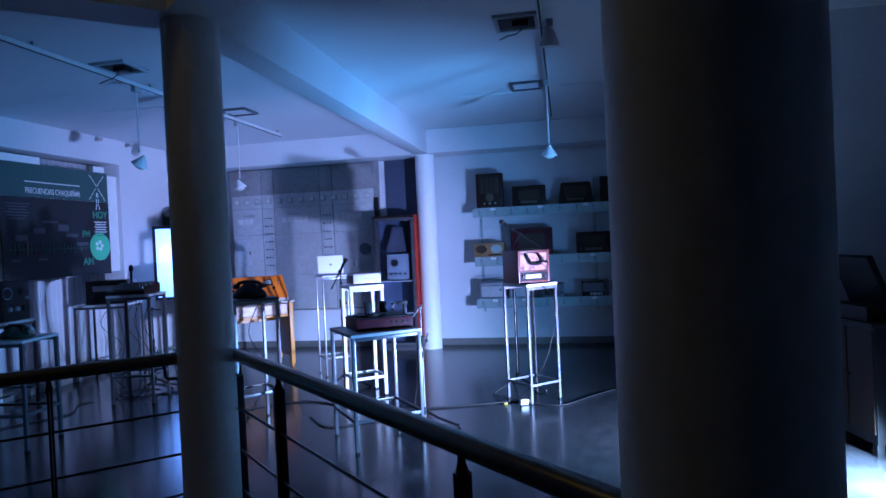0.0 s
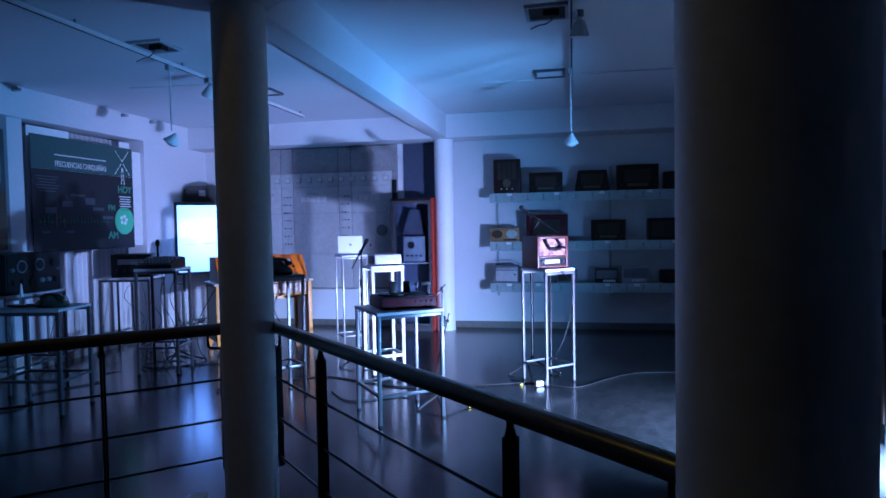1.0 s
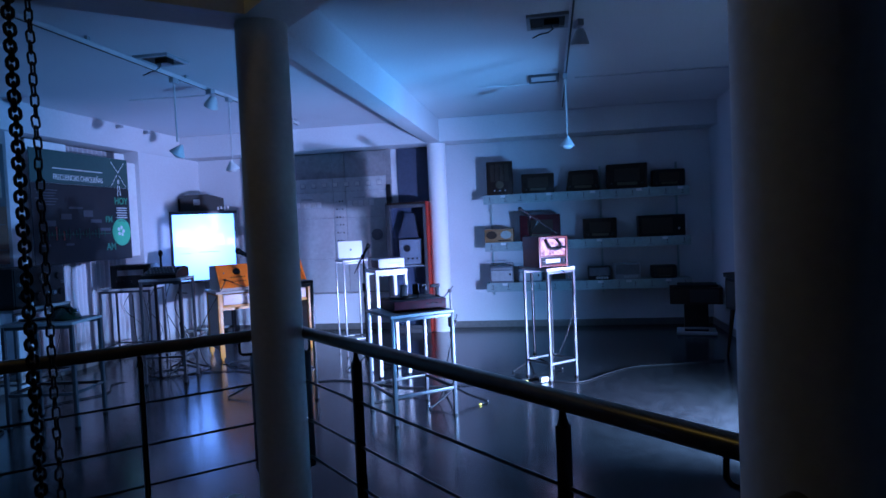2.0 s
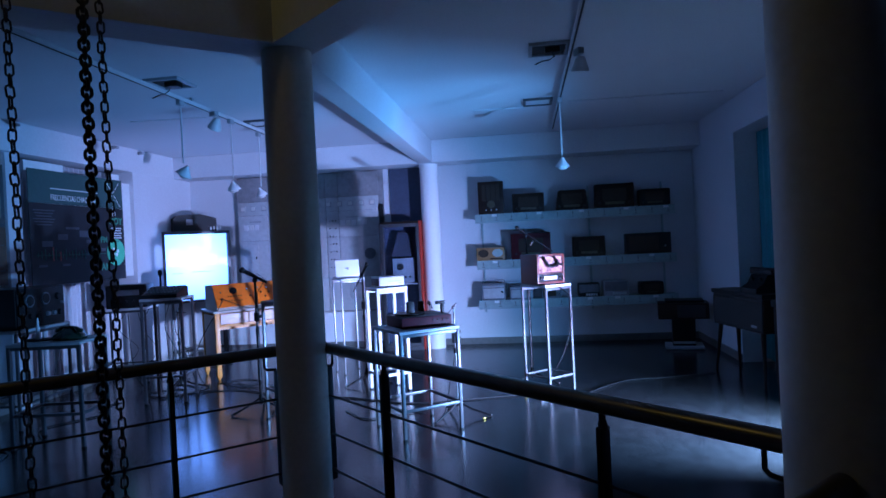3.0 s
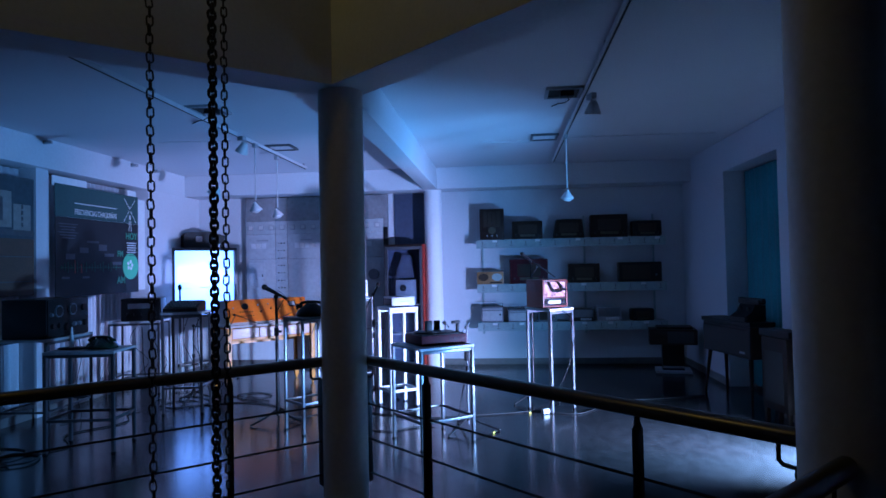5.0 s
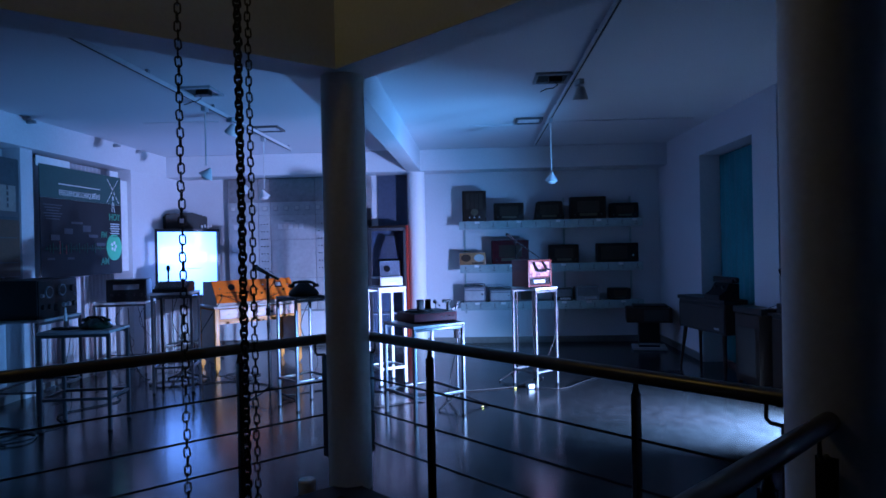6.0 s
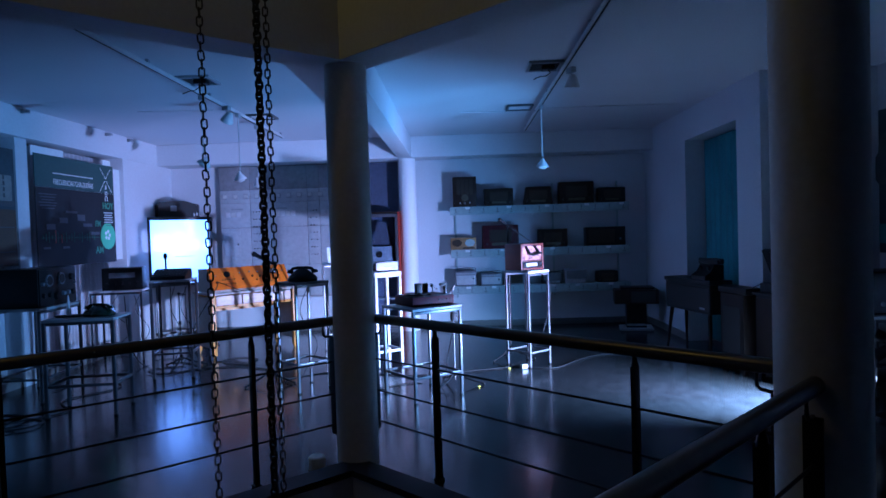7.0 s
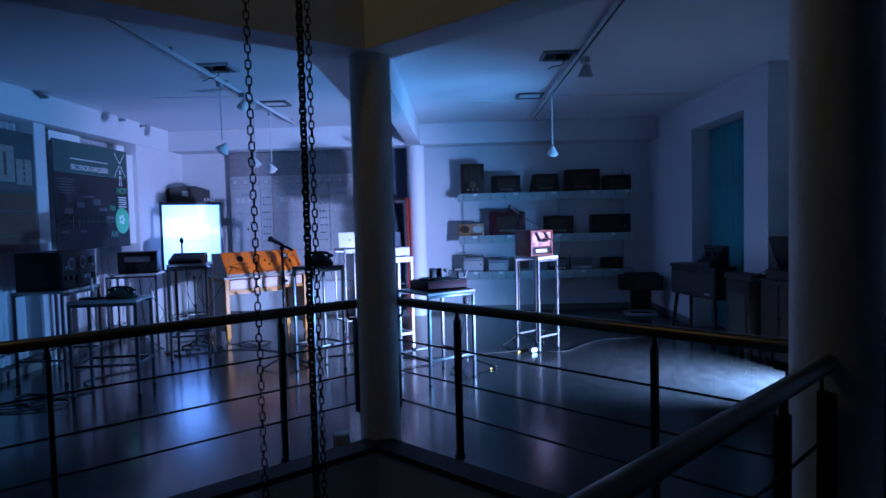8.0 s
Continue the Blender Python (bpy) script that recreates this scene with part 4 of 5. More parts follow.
def bars(name, items, material, parent=po, w=PW, h=PH):
    bm = bmesh.new()
    for u, v, du, dv in items:
        box(bm, (u * w, 0.0, v * h), (du * w, 0.004, dv * h))
    return tagged(part(name, bm, material, parent), kind="stuff" if len(items) > 1 else "")


bars("rule", [(0.45, 0.845, 0.5, 0.008)], POSTER_WHITE)
bars("text_lines", [(0.13, 0.65 - k * 0.025, 0.2 - 0.03 * (k % 3), 0.008) for k in range(6)] + [(0.9, 0.5 - k * 0.024, 0.11 - 0.015 * (k % 2), 0.008) for k in range(6)], POSTER_GREY)
bars("paragraph", [(0.9, 0.51 - k * 0.024, 0.13 - 0.015 * (k % 2), 0.009) for k in range(5)], POSTER_WHITE)
for it in ((0.3, 0.42, 0.1, 0.05), (0.4, 0.5, 0.14, 0.02), (0.52, 0.45, 0.1, 0.06), (0.6, 0.38, 0.12, 0.03), (0.15, 0.36, 0.1, 0.05), (0.7, 0.3, 0.12, 0.03), (0.1, 0.17, 0.08, 0.02), (0.32, 0.17, 0.08, 0.02)):
    bars("note_block", [it], POSTER_GREY)
bars("timeline", [(0.4, 0.26, 0.72, 0.006)] + [(0.06 + k * 0.033, 0.265, 0.007, 0.035 + 0.03 * (k % 3)) for k in range(20)], POSTER_DIM)
bars("red_tick", [(0.2, 0.27, 0.01, 0.12)], POSTER_RED)
bars("red_tick", [(0.27, 0.25, 0.01, 0.08)], POSTER_RED)
bm = bmesh.new()
rod(bm, (0.885 * PW, 0.002, 0.27 * PH), (0.885 * PW, -0.002, 0.27 * PH), 0.185, seg=36)
disc = part("green_disc", bm, POSTER_BRIGHT, po)
bm = bmesh.new()
for k in range(5):
    a = k * 1.3
    rod(bm, (0.875 * PW + 0.05 * math.cos(a), -0.003, 0.28 * PH + 0.05 * math.sin(a)), (0.875 * PW + 0.05 * math.cos(a), -0.006, 0.28 * PH + 0.05 * math.sin(a)), 0.025, seg=10)
part("disc_mark", bm, POSTER_WHITE, disc)
bm = bmesh.new()
for a, b in (((0.88, 0.86), (0.8, 0.97)), ((0.88, 0.86), (0.96, 0.97)), ((0.87, 0.84), (0.79, 0.72)), ((0.89, 0.84), (0.97, 0.72)), ((0.876, 0.8), (0.862, 0.62)), ((0.884, 0.8), (0.898, 0.62)), ((0.868, 0.68), (0.892, 0.68))):
    pa, pb2 = Vector((a[0] * PW, -0.001, a[1] * PH)), Vector((b[0] * PW, -0.001, b[1] * PH))
    for k in range(3):
        rod(bm, pa.lerp(pb2, k / 3 + 0.03), pa.lerp(pb2, k / 3 + 0.27), 0.006, seg=4)
part("mast_drawing", bm, POSTER_WHITE, po)

p1 = thing("wall_poster", "large photo poster of a pale building above brown ground", "poster", XL + 0.05, 3.85, 1.4, 90)
Q, R2 = 1.78, 1.31
part("sheet", boxes(((Q / 2, 0.006, R2 * 0.74), (Q, 0.008, R2 * 0.52))), PHOTO_SKY, p1)
part("lower_photo", boxes(((Q / 2, 0.006, R2 * 0.24), (Q, 0.008, R2 * 0.48))), PHOTO_BROWN, p1, "brown lower photograph")
bm = bmesh.new()
for c in ((0.75, 0.72, 0.13, 0.3), (0.9, 0.66, 0.14, 0.22), (0.5, 0.62, 0.36, 0.14)):
    box(bm, (c[0] * Q, 0.001, c[1] * R2), (c[2] * Q, 0.004, c[3] * R2))
part("building_picture", bm, PHOTO_WALL, p1)
bm = bmesh.new()
for k in range(4):
    box(bm, (0.9 * Q, -0.002, (0.6 + k * 0.05) * R2), (0.025, 0.003, 0.045))
box(bm, (0.735 * Q, -0.002, 0.72 * R2), (0.04, 0.003, 0.25))
box(bm, (0.6 * Q, 0.0005, 0.53 * R2), (0.8 * Q, 0.003, 0.06))
part("picture_shadows", bm, PHOTO_DARK, p1)
part("fold_lines", boxes(((Q / 2, 0.0, R2 * 0.33), (Q * 0.96, 0.003, 0.01)), ((Q / 2, 0.0, R2 * 0.12), (Q * 0.96, 0.003, 0.012))), PHOTO_DARK, p1)

p3 = thing("wall_poster", "large blue-green landscape poster on the wall", "poster", XR + 1.17, 5.25, 1.05, -90)
p3.scale = (1.0, 1.0, 1.4)
part("sheet", boxes(((1.0, 0.006, 0.6), (2.0, 0.008, 1.2))), PHOTO_SKY, p3)
bm = bmesh.new()
for k in range(26):
    ball(bm, (0.05 + k * 0.077, 0.001, 0.78 + 0.1 * math.sin(k * 1.9) + 0.05 * math.sin(k * 0.7)), 0.14, (1, 0.02, 0.9), 10)
part("tree_picture", bm, PHOTO_DARK, p3)
part("teal_band", boxes(((1.0, 0.0, 0.3), (2.0, 0.004, 0.14))), TEAL, p3)
part("white_band", boxes(((1.0, 0.0, 0.08), (2.0, 0.004, 0.16))), POSTER_WHITE, p3)

# ---- ceiling fixtures ----


def track(x, y0, y1, label):
    root = thing("light_track", label, "light track", x, 0, 0, 0, "ceiling light tracks")
    part("rail", boxes(((0, (y0 + y1) / 2, 3.145), (0.04, y1 - y0, 0.035)), bev=0.004), LIGHT_PLASTIC, root)
    part("groove", boxes(((0, (y0 + y1) / 2, 3.126), (0.014, y1 - y0 - 0.02, 0.004))), BLACK_PLASTIC, root)
    n = int((y1 - y0) / 1.2)
    for k in range(n + 1):
        part("hanger", boxes(((0, y0 + 0.1 + k * (y1 - y0 - 0.2) / n, 3.18), (0.025, 0.04, 0.036))), GREY_PLASTIC, root)
    return root


track(-0.11, 2.2, 8.32, "long pale light track under the ceiling")
track(-3.8, 2.6, 8.2, "long pale light track under the ceiling")


def pendant(x, y, z, tilt, label):
    root = thing("pendant_lamp", label, "lamp", x, y, 0, 0, "pendant lamps on the tracks")
    part("adapter", boxes(((0, 0, 3.1), (0.045, 0.09, 0.05)), bev=0.005), GREY_PLASTIC, root)
    bm = bmesh.new()
    rod(bm, (0, 0, 3.09), (0, 0, z + 0.1), 0.008, seg=8)
    part("stem", bm, LIGHT_PLASTIC, root)
    bm = bmesh.new()
    lathe(bm, [(0.014, 0.085), (0.02, 0.068), (0.05, 0.026), (0.074, -0.008), (0.076, -0.018), (0.068, -0.014), (0.035, 0.025), (0.012, 0.05)], 24)
    bm.transform(pose(0, 0, z, tilt[0], tilt[1], 0))
    sh = part("shade", bm, WHITE_LAC, root)
    bm = bmesh.new()
    ball(bm, (0, 0, 0.0), 0.058)
    bm.transform(pose(0, 0, z - 0.012, tilt[0], tilt[1], 0) @ Matrix.Diagonal((1, 1, 0.62, 1)))
    part("bulb", bm, LIGHT_PLASTIC, sh)
    return root


pendant(-0.12, 6.36, 2.4, (6, 4), "white conical pendant lamp on a thin stem")
pendant(-3.8, 5.18, 2.42, (0, 32), "white conical pendant lamp tilted on its stem")
pendant(-3.765, 6.16, 2.35, (8, -6), "white conical pendant lamp on a thin stem")
pendant(-3.82, 7.03, 2.35, (8, -14), "white conical pendant lamp slightly tilted")


def track_spot(x, y, label, rx, rz):
    root = thing("track_spotlight", label, "lamp", x, y, 0, rz, "spotlights on the tracks")
    part("adapter", boxes(((0, 0, 3.105), (0.05, 0.1, 0.05)), bev=0.005), GREY_PLASTIC, root)
    bm = bmesh.new()
    tube(bm, [(0, 0, 3.09), (0, 0, 3.05), (0.0, -0.02, 3.03)], 0.008, 8)
    part("arm", bm, GREY_PLASTIC, root)
    bm = bmesh.new()
    lathe(bm, [(0.025, 0.07), (0.04, 0.05), (0.07, -0.03), (0.072, -0.05), (0.055, -0.045)], 20)
    bm.transform(pose(0, -0.02, 2.99, rx, 0, 0))
    part("shade", bm, LIGHT_PLASTIC, root)
    return root


track_spot(-0.06, 4.62, "pale conical spotlight on the ceiling track", 10, 20)
track_spot(-3.75, 5.75, "pale conical spotlight on the ceiling track", 35, 60)


def vent(x, y, open_box, label):
    root = thing("ceiling_vent", label, "vent", x, y, 3.19, 0, "ceiling openings")
    part("frame", boxes(((-0.15, 0, 0), (0.03, 0.34, 0.03)), ((0.15, 0, 0), (0.03, 0.34, 0.03)), ((0, -0.155, 0), (0.27, 0.03, 0.03)), ((0, 0.155, 0), (0.27, 0.03, 0.03)), bev=0.003), GREY_PLASTIC if open_box else DARK_TUBE, root)
    if open_box:
        # Black plate paints the shade inside; the box is not hollow.
        part("shade_plate", boxes(((0, 0, 0.004), (0.27, 0.28, 0.006))), BLACK_PLASTIC, root)
        part("junction_box", boxes(((0.03, 0.0, -0.02), (0.12, 0.1, 0.045)), bev=0.004), BLACK_PLASTIC, root)
        bm = bmesh.new()
        tube(bm, [(0.02, -0.04, -0.03), (0.04, -0.09, -0.09), (0.0, -0.1, -0.12), (-0.06, -0.08, -0.12), (-0.12, -0.1, -0.15)], 0.005, 6)
        part("loose_wire", bm, RUBBER, root)
    else:
        part("panel", boxes(((0, 0, 0.002), (0.27, 0.28, 0.006))), CEIL, root)
    return root


vent(-0.29, 4.76, True, "open ceiling box with loose wires")
vent(-0.34, 6.78, False, "square ceiling hatch with dark frame")
vent(-3.67, 4.8, True, "open ceiling box with loose wires")
vent(-3.66, 6.78, False, "square ceiling hatch with dark frame")
for x0, x1, y in ((-1.1, -0.5, 7.0), (0.0, 1.75, 6.9), (-5.0, -4.1, 6.2)):
    cd = thing("conduit", "thin painted conduit along the ceiling", "conduit", 0, 0, 0)
    bm = bmesh.new()
    rod(bm, (x0, y, 3.194), (x1, y + 0.06, 3.194), 0.006, seg=8)
    part("pipe", bm, CEIL, cd)
for y in (4.1, 5.72, 7.43, 8.02):
    wb = thing("wall_sensor", "small dark bracket at the top of the wall", "bracket", XL + 0.1, y, 3.15, 0, "brackets under the ceiling")
    part("body", boxes(((0.06, 0, 0), (0.06, 0.06, 0.035)), ((0.015, 0, 0), (0.04, 0.03, 0.045)), bev=0.006), GREY_PLASTIC, wb)

# ---- microphone stands ----


def mic_stand(x, y, rz, h, boom, label, mic=True, clamp=False, heavy=0.0, tube_mat=None):
    root = thing("microphone_stand", label, "microphone stand", x, y, 0, rz, "microphone stands")
    bm = bmesh.new()
    rod(bm, (0, 0, 0.06), (0, 0, h * 0.6), 0.011 + heavy * 0.5)
    rod(bm, (0, 0, h * 0.6), (0, 0, h), 0.008 + heavy * 0.6)
    part("pole", bm, tube_mat or BLACK_STEEL, root)
    part("collar", rods(((0, 0, h * 0.58), (0, 0, h * 0.63), 0.018)), BLACK_PLASTIC, root)
    part("leg_hub", rods(((0, 0, 0.1), (0, 0, 0.17), 0.02)), BLACK_PLASTIC, root)
    for k in range(3):
        a = radians(90 + 120 * k)
        bm = bmesh.new()
        tube(bm, [(0.015 * math.cos(a), 0.015 * math.sin(a), 0.13), (0.12 * math.cos(a), 0.12 * math.sin(a), 0.075), (0.3 * math.cos(a), 0.3 * math.sin(a), 0.014)], 0.011, 8)
        lg = part("leg", bm, BLACK_STEEL, root)
        bm = bmesh.new()
        ball(bm, (0.305 * math.cos(a), 0.305 * math.sin(a), 0.014), 0.014)
        part("rubber_foot", bm, RUBBER, lg)
    (ax, az), (bx, bz) = boom
    bm = bmesh.new()
    rod(bm, (ax, 0, h + az), (bx, 0, h + bz), 0.007 + heavy)
    ball(bm, (0, 0, h), 0.02 + heavy)
    part("boom", bm, tube_mat or BLACK_STEEL, root)
    if mic:
        d = (Vector((bx, 0, bz)) - Vector((ax, 0, az))).normalized()
        e = Vector((bx, 0, h + bz))
        bm = bmesh.new()
        rod(bm, e - d * 0.02, e + d * 0.1, 0.011 + heavy, 0.016 + heavy)
        ball(bm, e + d * 0.115, 0.024 + heavy)
        mc = part("microphone", bm, BLACK_PLASTIC, root)
        bm = bmesh.new()
        tube(bm, [e - d * 0.02, e - d * 0.05 + Vector((0, 0, 0.04)), e - d * 0.14 + Vector((0, 0.01, 0.02)), Vector((0.015, 0.01, h * 0.9)), Vector((0.018, 0.012, h * 0.5)), Vector((0.02, 0.02, 0.15))], 0.004, 6)
        part("microphone_lead", bm, RUBBER, mc)
    if clamp:
        part("clamp", boxes(((0, 0, h * 0.72), (0.05, 0.05, 0.09)), ((0.035, 0, h * 0.72), (0.04, 0.02, 0.03)), bev=0.006), BLACK_PLASTIC, root)
    return root


mic_stand(-3.32, 5.59, 18, 1.34, ((0.12, -0.03), (-0.02, 0.05)), "black microphone stand with short thick boom before the console", True, True, 0.008)
mic_stand(-0.55, 6.6, 12, 1.67, ((0.3, -0.2), (-0.005, 0.02)), "black microphone stand with boom behind the radio")
mic_stand(-1.25, 5.28, 25, 1.02, ((-0.07, -0.07), (0.03, 0.04)), "pale metal microphone stand with black clamp beside the record player", False, True, 0.0, ALU)
mic_stand(-2.5, 6.75, 22, 1.3, ((-0.11, -0.2), (0.01, 0.02)), "black microphone stand with thick boom behind the stool", True, True, 0.001)
mic_stand(-4.75, 6.55, 60, 0.95, ((0.1, -0.02), (-0.02, 0.0)), "low black stand behind the desk set", False)

# ---- cables, plugs and tape on the floor ----
F = 0.009
cable([(-3.25, 5.55, 0.12), (-3.15, 5.75, F), (-2.7, 6.05, F), (-2.2, 5.9, F), (-1.7, 5.75, F), (-0.9, 5.95, F), (-0.5, 6.1, F)], "black cable lying across the floor", 0.008)
cable([(-4.4, 5.95, 0.4), (-4.35, 6.0, F), (-4.6, 6.3, F), (-4.1, 6.5, F), (-3.6, 6.3, F), (-3.3, 5.9, F)], "black cable running to the microphone stand", 0.007)
cable([(-4.9, 6.2, 0.3), (-4.95, 6.15, F), (-5.2, 5.9, F), (-5.0, 5.5, F), (-5.3, 5.0, F), (-5.0, 4.6, F), (-5.2, 4.3, F)], "black cable winding under the tables", 0.007)
cable([(-4.5, 6.25, 0.5), (-4.45, 6.4, F), (-4.8, 6.6, F), (-5.1, 6.4, F), (-4.8, 6.2, F), (-4.5, 6.5, F), (-4.9, 6.85, F), (-5.3, 6.7, F), (-5.6, 6.9, 0.3), (-5.7, 7.0, 0.9)], "black cable looped in a tangle on the floor", 0.007)
cable([(-4.2, 6.9, F), (-4.0, 6.75, F), (-3.9, 6.95, F), (-4.15, 7.1, F), (-4.35, 6.95, F), (-4.2, 6.7, F), (-3.8, 6.6, F)], "black cable coiled before the desk", 0.006)
cable([(-0.25, 6.1, 1.14), (-0.12, 5.98, 0.95), (-0.2, 5.95, 0.5), (-0.4, 6.0, 0.15), (-0.6, 6.05, F), (-0.75, 6.2, F)], "thin cable hanging from the table radio", 0.004)
cable([(-0.45, 6.05, F), (-0.1, 5.95, F), (0.2, 6.3, F), (0.5, 6.6, F), (0.9, 6.7, F), (1.5, 6.9, F)], "pale extension cable across the floor", 0.006)
cable([(-1.2, 5.32, 0.8), (-1.3, 5.3, 0.4), (-1.4, 5.25, F), (-1.7, 5.4, F), (-2.1, 5.2, F), (-2.4, 5.5, F)], "black lead hanging from the microphone stand", 0.006)
cable([(-5.6, 7.05, 0.95), (-5.45, 6.95, 0.5), (-5.5, 6.9, F), (-5.3, 7.1, F), (-5.0, 7.2, F)], "thin lead hanging behind the box radio", 0.004)
cable([(-5.0, 7.9, 0.9), (-5.05, 7.95, 0.4), (-5.0, 7.9, F), (-4.9, 8.2, F), (-5.3, 8.5, F)], "thin lead falling behind the desk", 0.005)
for k, (x, y) in enumerate(((-5.1, 4.0), (-5.35, 4.15))):
    cable([(x, y, F), (x - 0.2, y + 0.1, F + 0.01), (x - 0.25, y + 0.35, F), (x + 0.05, y + 0.3, F), (x + 0.1, y + 0.05, F + 0.012), (x - 0.3, y - 0.1, F), (x - 0.7, y + 0.1, F)], "black cable coiled under the small table", 0.008)
for x, y, rz in ((-0.62, 5.98, 20), (-1.0, 5.16, 40)):
    tp = thing("cable_tape", "strip of yellow marking tape round a cable", "tape", x, y, 0, rz, "tape marks")
    part("strip", boxes(((0, 0, 0.012), (0.028, 0.016, 0.014)), bev=0.004), YELLOW_TAPE, tp)
pl = thing("power_plug", "white power adapter lying by the stand", "plug", -0.45, 5.98, 0, 30)
part("body", boxes(((0, 0, 0.03), (0.08, 0.055, 0.05)), bev=0.01), LIGHT_PLASTIC, pl)
part("prongs", rods(((0.045, -0.012, 0.03), (0.07, -0.012, 0.03), 0.004), ((0.045, 0.012, 0.03), (0.07, 0.012, 0.03), 0.004)), BRASS, pl)
fl = thing("floor_socket", "round pale floor fitting beside the column", "floor fitting", -2.2, 2.98, 0)
bm = bmesh.new()
lathe(bm, [(0.06, 0.0), (0.06, 0.08), (0.05, 0.09)], 24)
part("body", bm, COLUMN, fl)

# ---- old furniture along the right wall ----
rg = thing("radiogram", "dark wooden radiogram cabinet on splayed legs", "radio cabinet", 1.83, 6.69, 0, -79)
part("case", boxes(((0, 0, 0.72), (1.02, 0.27, 0.36)), bev=0.012), DARK_WOOD, rg)
part("lid", boxes(((0, -0.01, 0.92), (1.05, 0.3, 0.05)), bev=0.008), BLACK_PLASTIC, rg, "black lid with a flat rim")
part("cloth_front", boxes(((-0.02, -0.139, 0.71), (0.95, 0.008, 0.28)), bev=0.003), DULL_CLOTH, rg, "dull speaker cloth front")
part("front_frame", boxes(((0, -0.139, 0.875), (1.0, 0.012, 0.03)), ((0, -0.139, 0.555), (1.0, 0.012, 0.03)), ((-0.5, -0.139, 0.715), (0.02, 0.012, 0.29)), ((0.48, -0.139, 0.715), (0.04, 0.012, 0.29)), bev=0.003), BLACK_PLASTIC, rg)
part("badge", boxes(((0.34, -0.146, 0.6), (0.1, 0.004, 0.025))), GREY_PLASTIC, rg)
for sx in (-1, 1):
    for sy in (-1, 1):
        bm = bmesh.new()
        rod(bm, (sx * 0.5, sy * 0.14, 0.0), (sx * 0.43, sy * 0.1, 0.55), 0.013, 0.026)
        part("leg", bm, DARK_WOOD, rg)
tw = thing("typewriter", "black typewriter standing on the radiogram", "typewriter", 1.86, 6.42, 0.946, -79)
bm = bmesh.new()
prism(bm, [(-0.13, 0.0), (0.12, 0.0), (0.12, 0.18), (0.0, 0.19), (-0.05, 0.1), (-0.13, 0.05)], -0.15, 0.15)
bm.transform(pose(0, 0, 0, 0, 0, 90) @ Matrix.Scale(-1, 4, (0, 1, 0)))
bmesh.ops.recalc_face_normals(bm, faces=bm.faces)
part("body", bm, BLACK_PLASTIC, tw)
part("carriage", boxes(((0, 0.05, 0.215), (0.4, 0.09, 0.05)), bev=0.01), BLACK_PLASTIC, tw)
bm = bmesh.new()
rod(bm, (-0.23, 0.05, 0.235), (0.23, 0.05, 0.235), 0.024)
part("roller", bm, RUBBER, tw)
for k in range(2):
    bm = bmesh.new()
    rod(bm, (-0.08 + 0.16 * k, -0.03, 0.14), (-0.08 + 0.16 * k, -0.05, 0.135), 0.025, seg=16)
    part("spool", bm, BLACK_STEEL, tw)
rc = thing("record_cabinet", "low wooden record cabinet on a dark pedestal", "cabinet", 1.58, 8.62, 0, -10)
part("case", boxes(((0, 0, 0.53), (0.66, 0.42, 0.22)), bev=0.01), DARK_WOOD, rc)
part("front_panel", boxes(((0.1, -0.212, 0.53), (0.36, 0.008, 0.17)), bev=0.003), DULL_CLOTH, rc)
part("lid", boxes(((0.02, 0.0, 0.66), (0.5, 0.36, 0.035)), bev=0.006), BLACK_PLASTIC, rc)
part("pedestal", boxes(((0, 0, 0.22), (0.3, 0.26, 0.4)), bev=0.006), BLACK_PLASTIC, rc)
part("base", boxes(((0, 0, 0.025), (0.5, 0.4, 0.04)), ((0, -0.135, 0.09), (0.3, 0.01, 0.03)), bev=0.008), GREY_PLASTIC, rc)


def floor_radio(x, y, rz, w, d, z0, z1, label):
    root = thing("floor_radio", label, "radio cabinet", x, y, 0, rz, "floor radios by the wall")
    part("case", boxes(((0, 0, (z0 + z1) / 2), (w, d, z1 - z0)), bev=0.012), DARK_WOOD, root)
    part("cloth_front", boxes(((0, -d / 2 - 0.003, (z0 + z1) / 2 - 0.03), (w * 0.72, 0.008, (z1 - z0) * 0.7)), bev=0.003), DULL_CLOTH, root, "dull speaker cloth")
    for sx in (-1, 1):
        for sy in (-1, 1):
            part("leg", boxes(((sx * (w / 2 - 0.03), sy * (d / 2 - 0.03), z0 / 2), (0.04, 0.04, z0 + 0.01)), bev=0.003), DARK_WOOD, root)
    return root


floor_radio(1.87, 5.56, -80, 0.42, 0.2, 0.14, 0.86, "dark wooden floor radio with dull cloth front")
floor_radio(2.62, 5.08, 0, 0.5, 0.3, 0.36, 1.08, "dark wooden radio cabinet on legs")
bc = thing("gramophone_cabinet", "black cabinet with plain doors under the gramophone", "cabinet", 2.1, 4.98, 0, -80)
part("case", boxes(((0, 0, 0.48), (0.58, 0.32, 0.8)), bev=0.012), BLACK_PLASTIC, bc)
part("top_board", boxes(((0, -0.01, 0.893), (0.62, 0.36, 0.022)), bev=0.004), BLACK_PLASTIC, bc)
for sx in (-1, 1):
    dr = part("door", boxes(((sx * 0.142, -0.165, 0.5), (0.27, 0.012, 0.7)), bev=0.004), DARK_WOOD, bc)
    knob(dr, sx * 0.03, -0.172, 0.52, 0.01, BLACK_PLASTIC, 0.014)
    for sy in (-1, 1):
        part("foot", boxes(((sx * 0.25, sy * 0.13, 0.04), (0.05, 0.05, 0.085)), bev=0.004), BLACK_PLASTIC, bc)
gr = thing("gramophone_case", "black gramophone case with its lid raised", "gramophone", 2.1, 4.98, 0.906, -80)
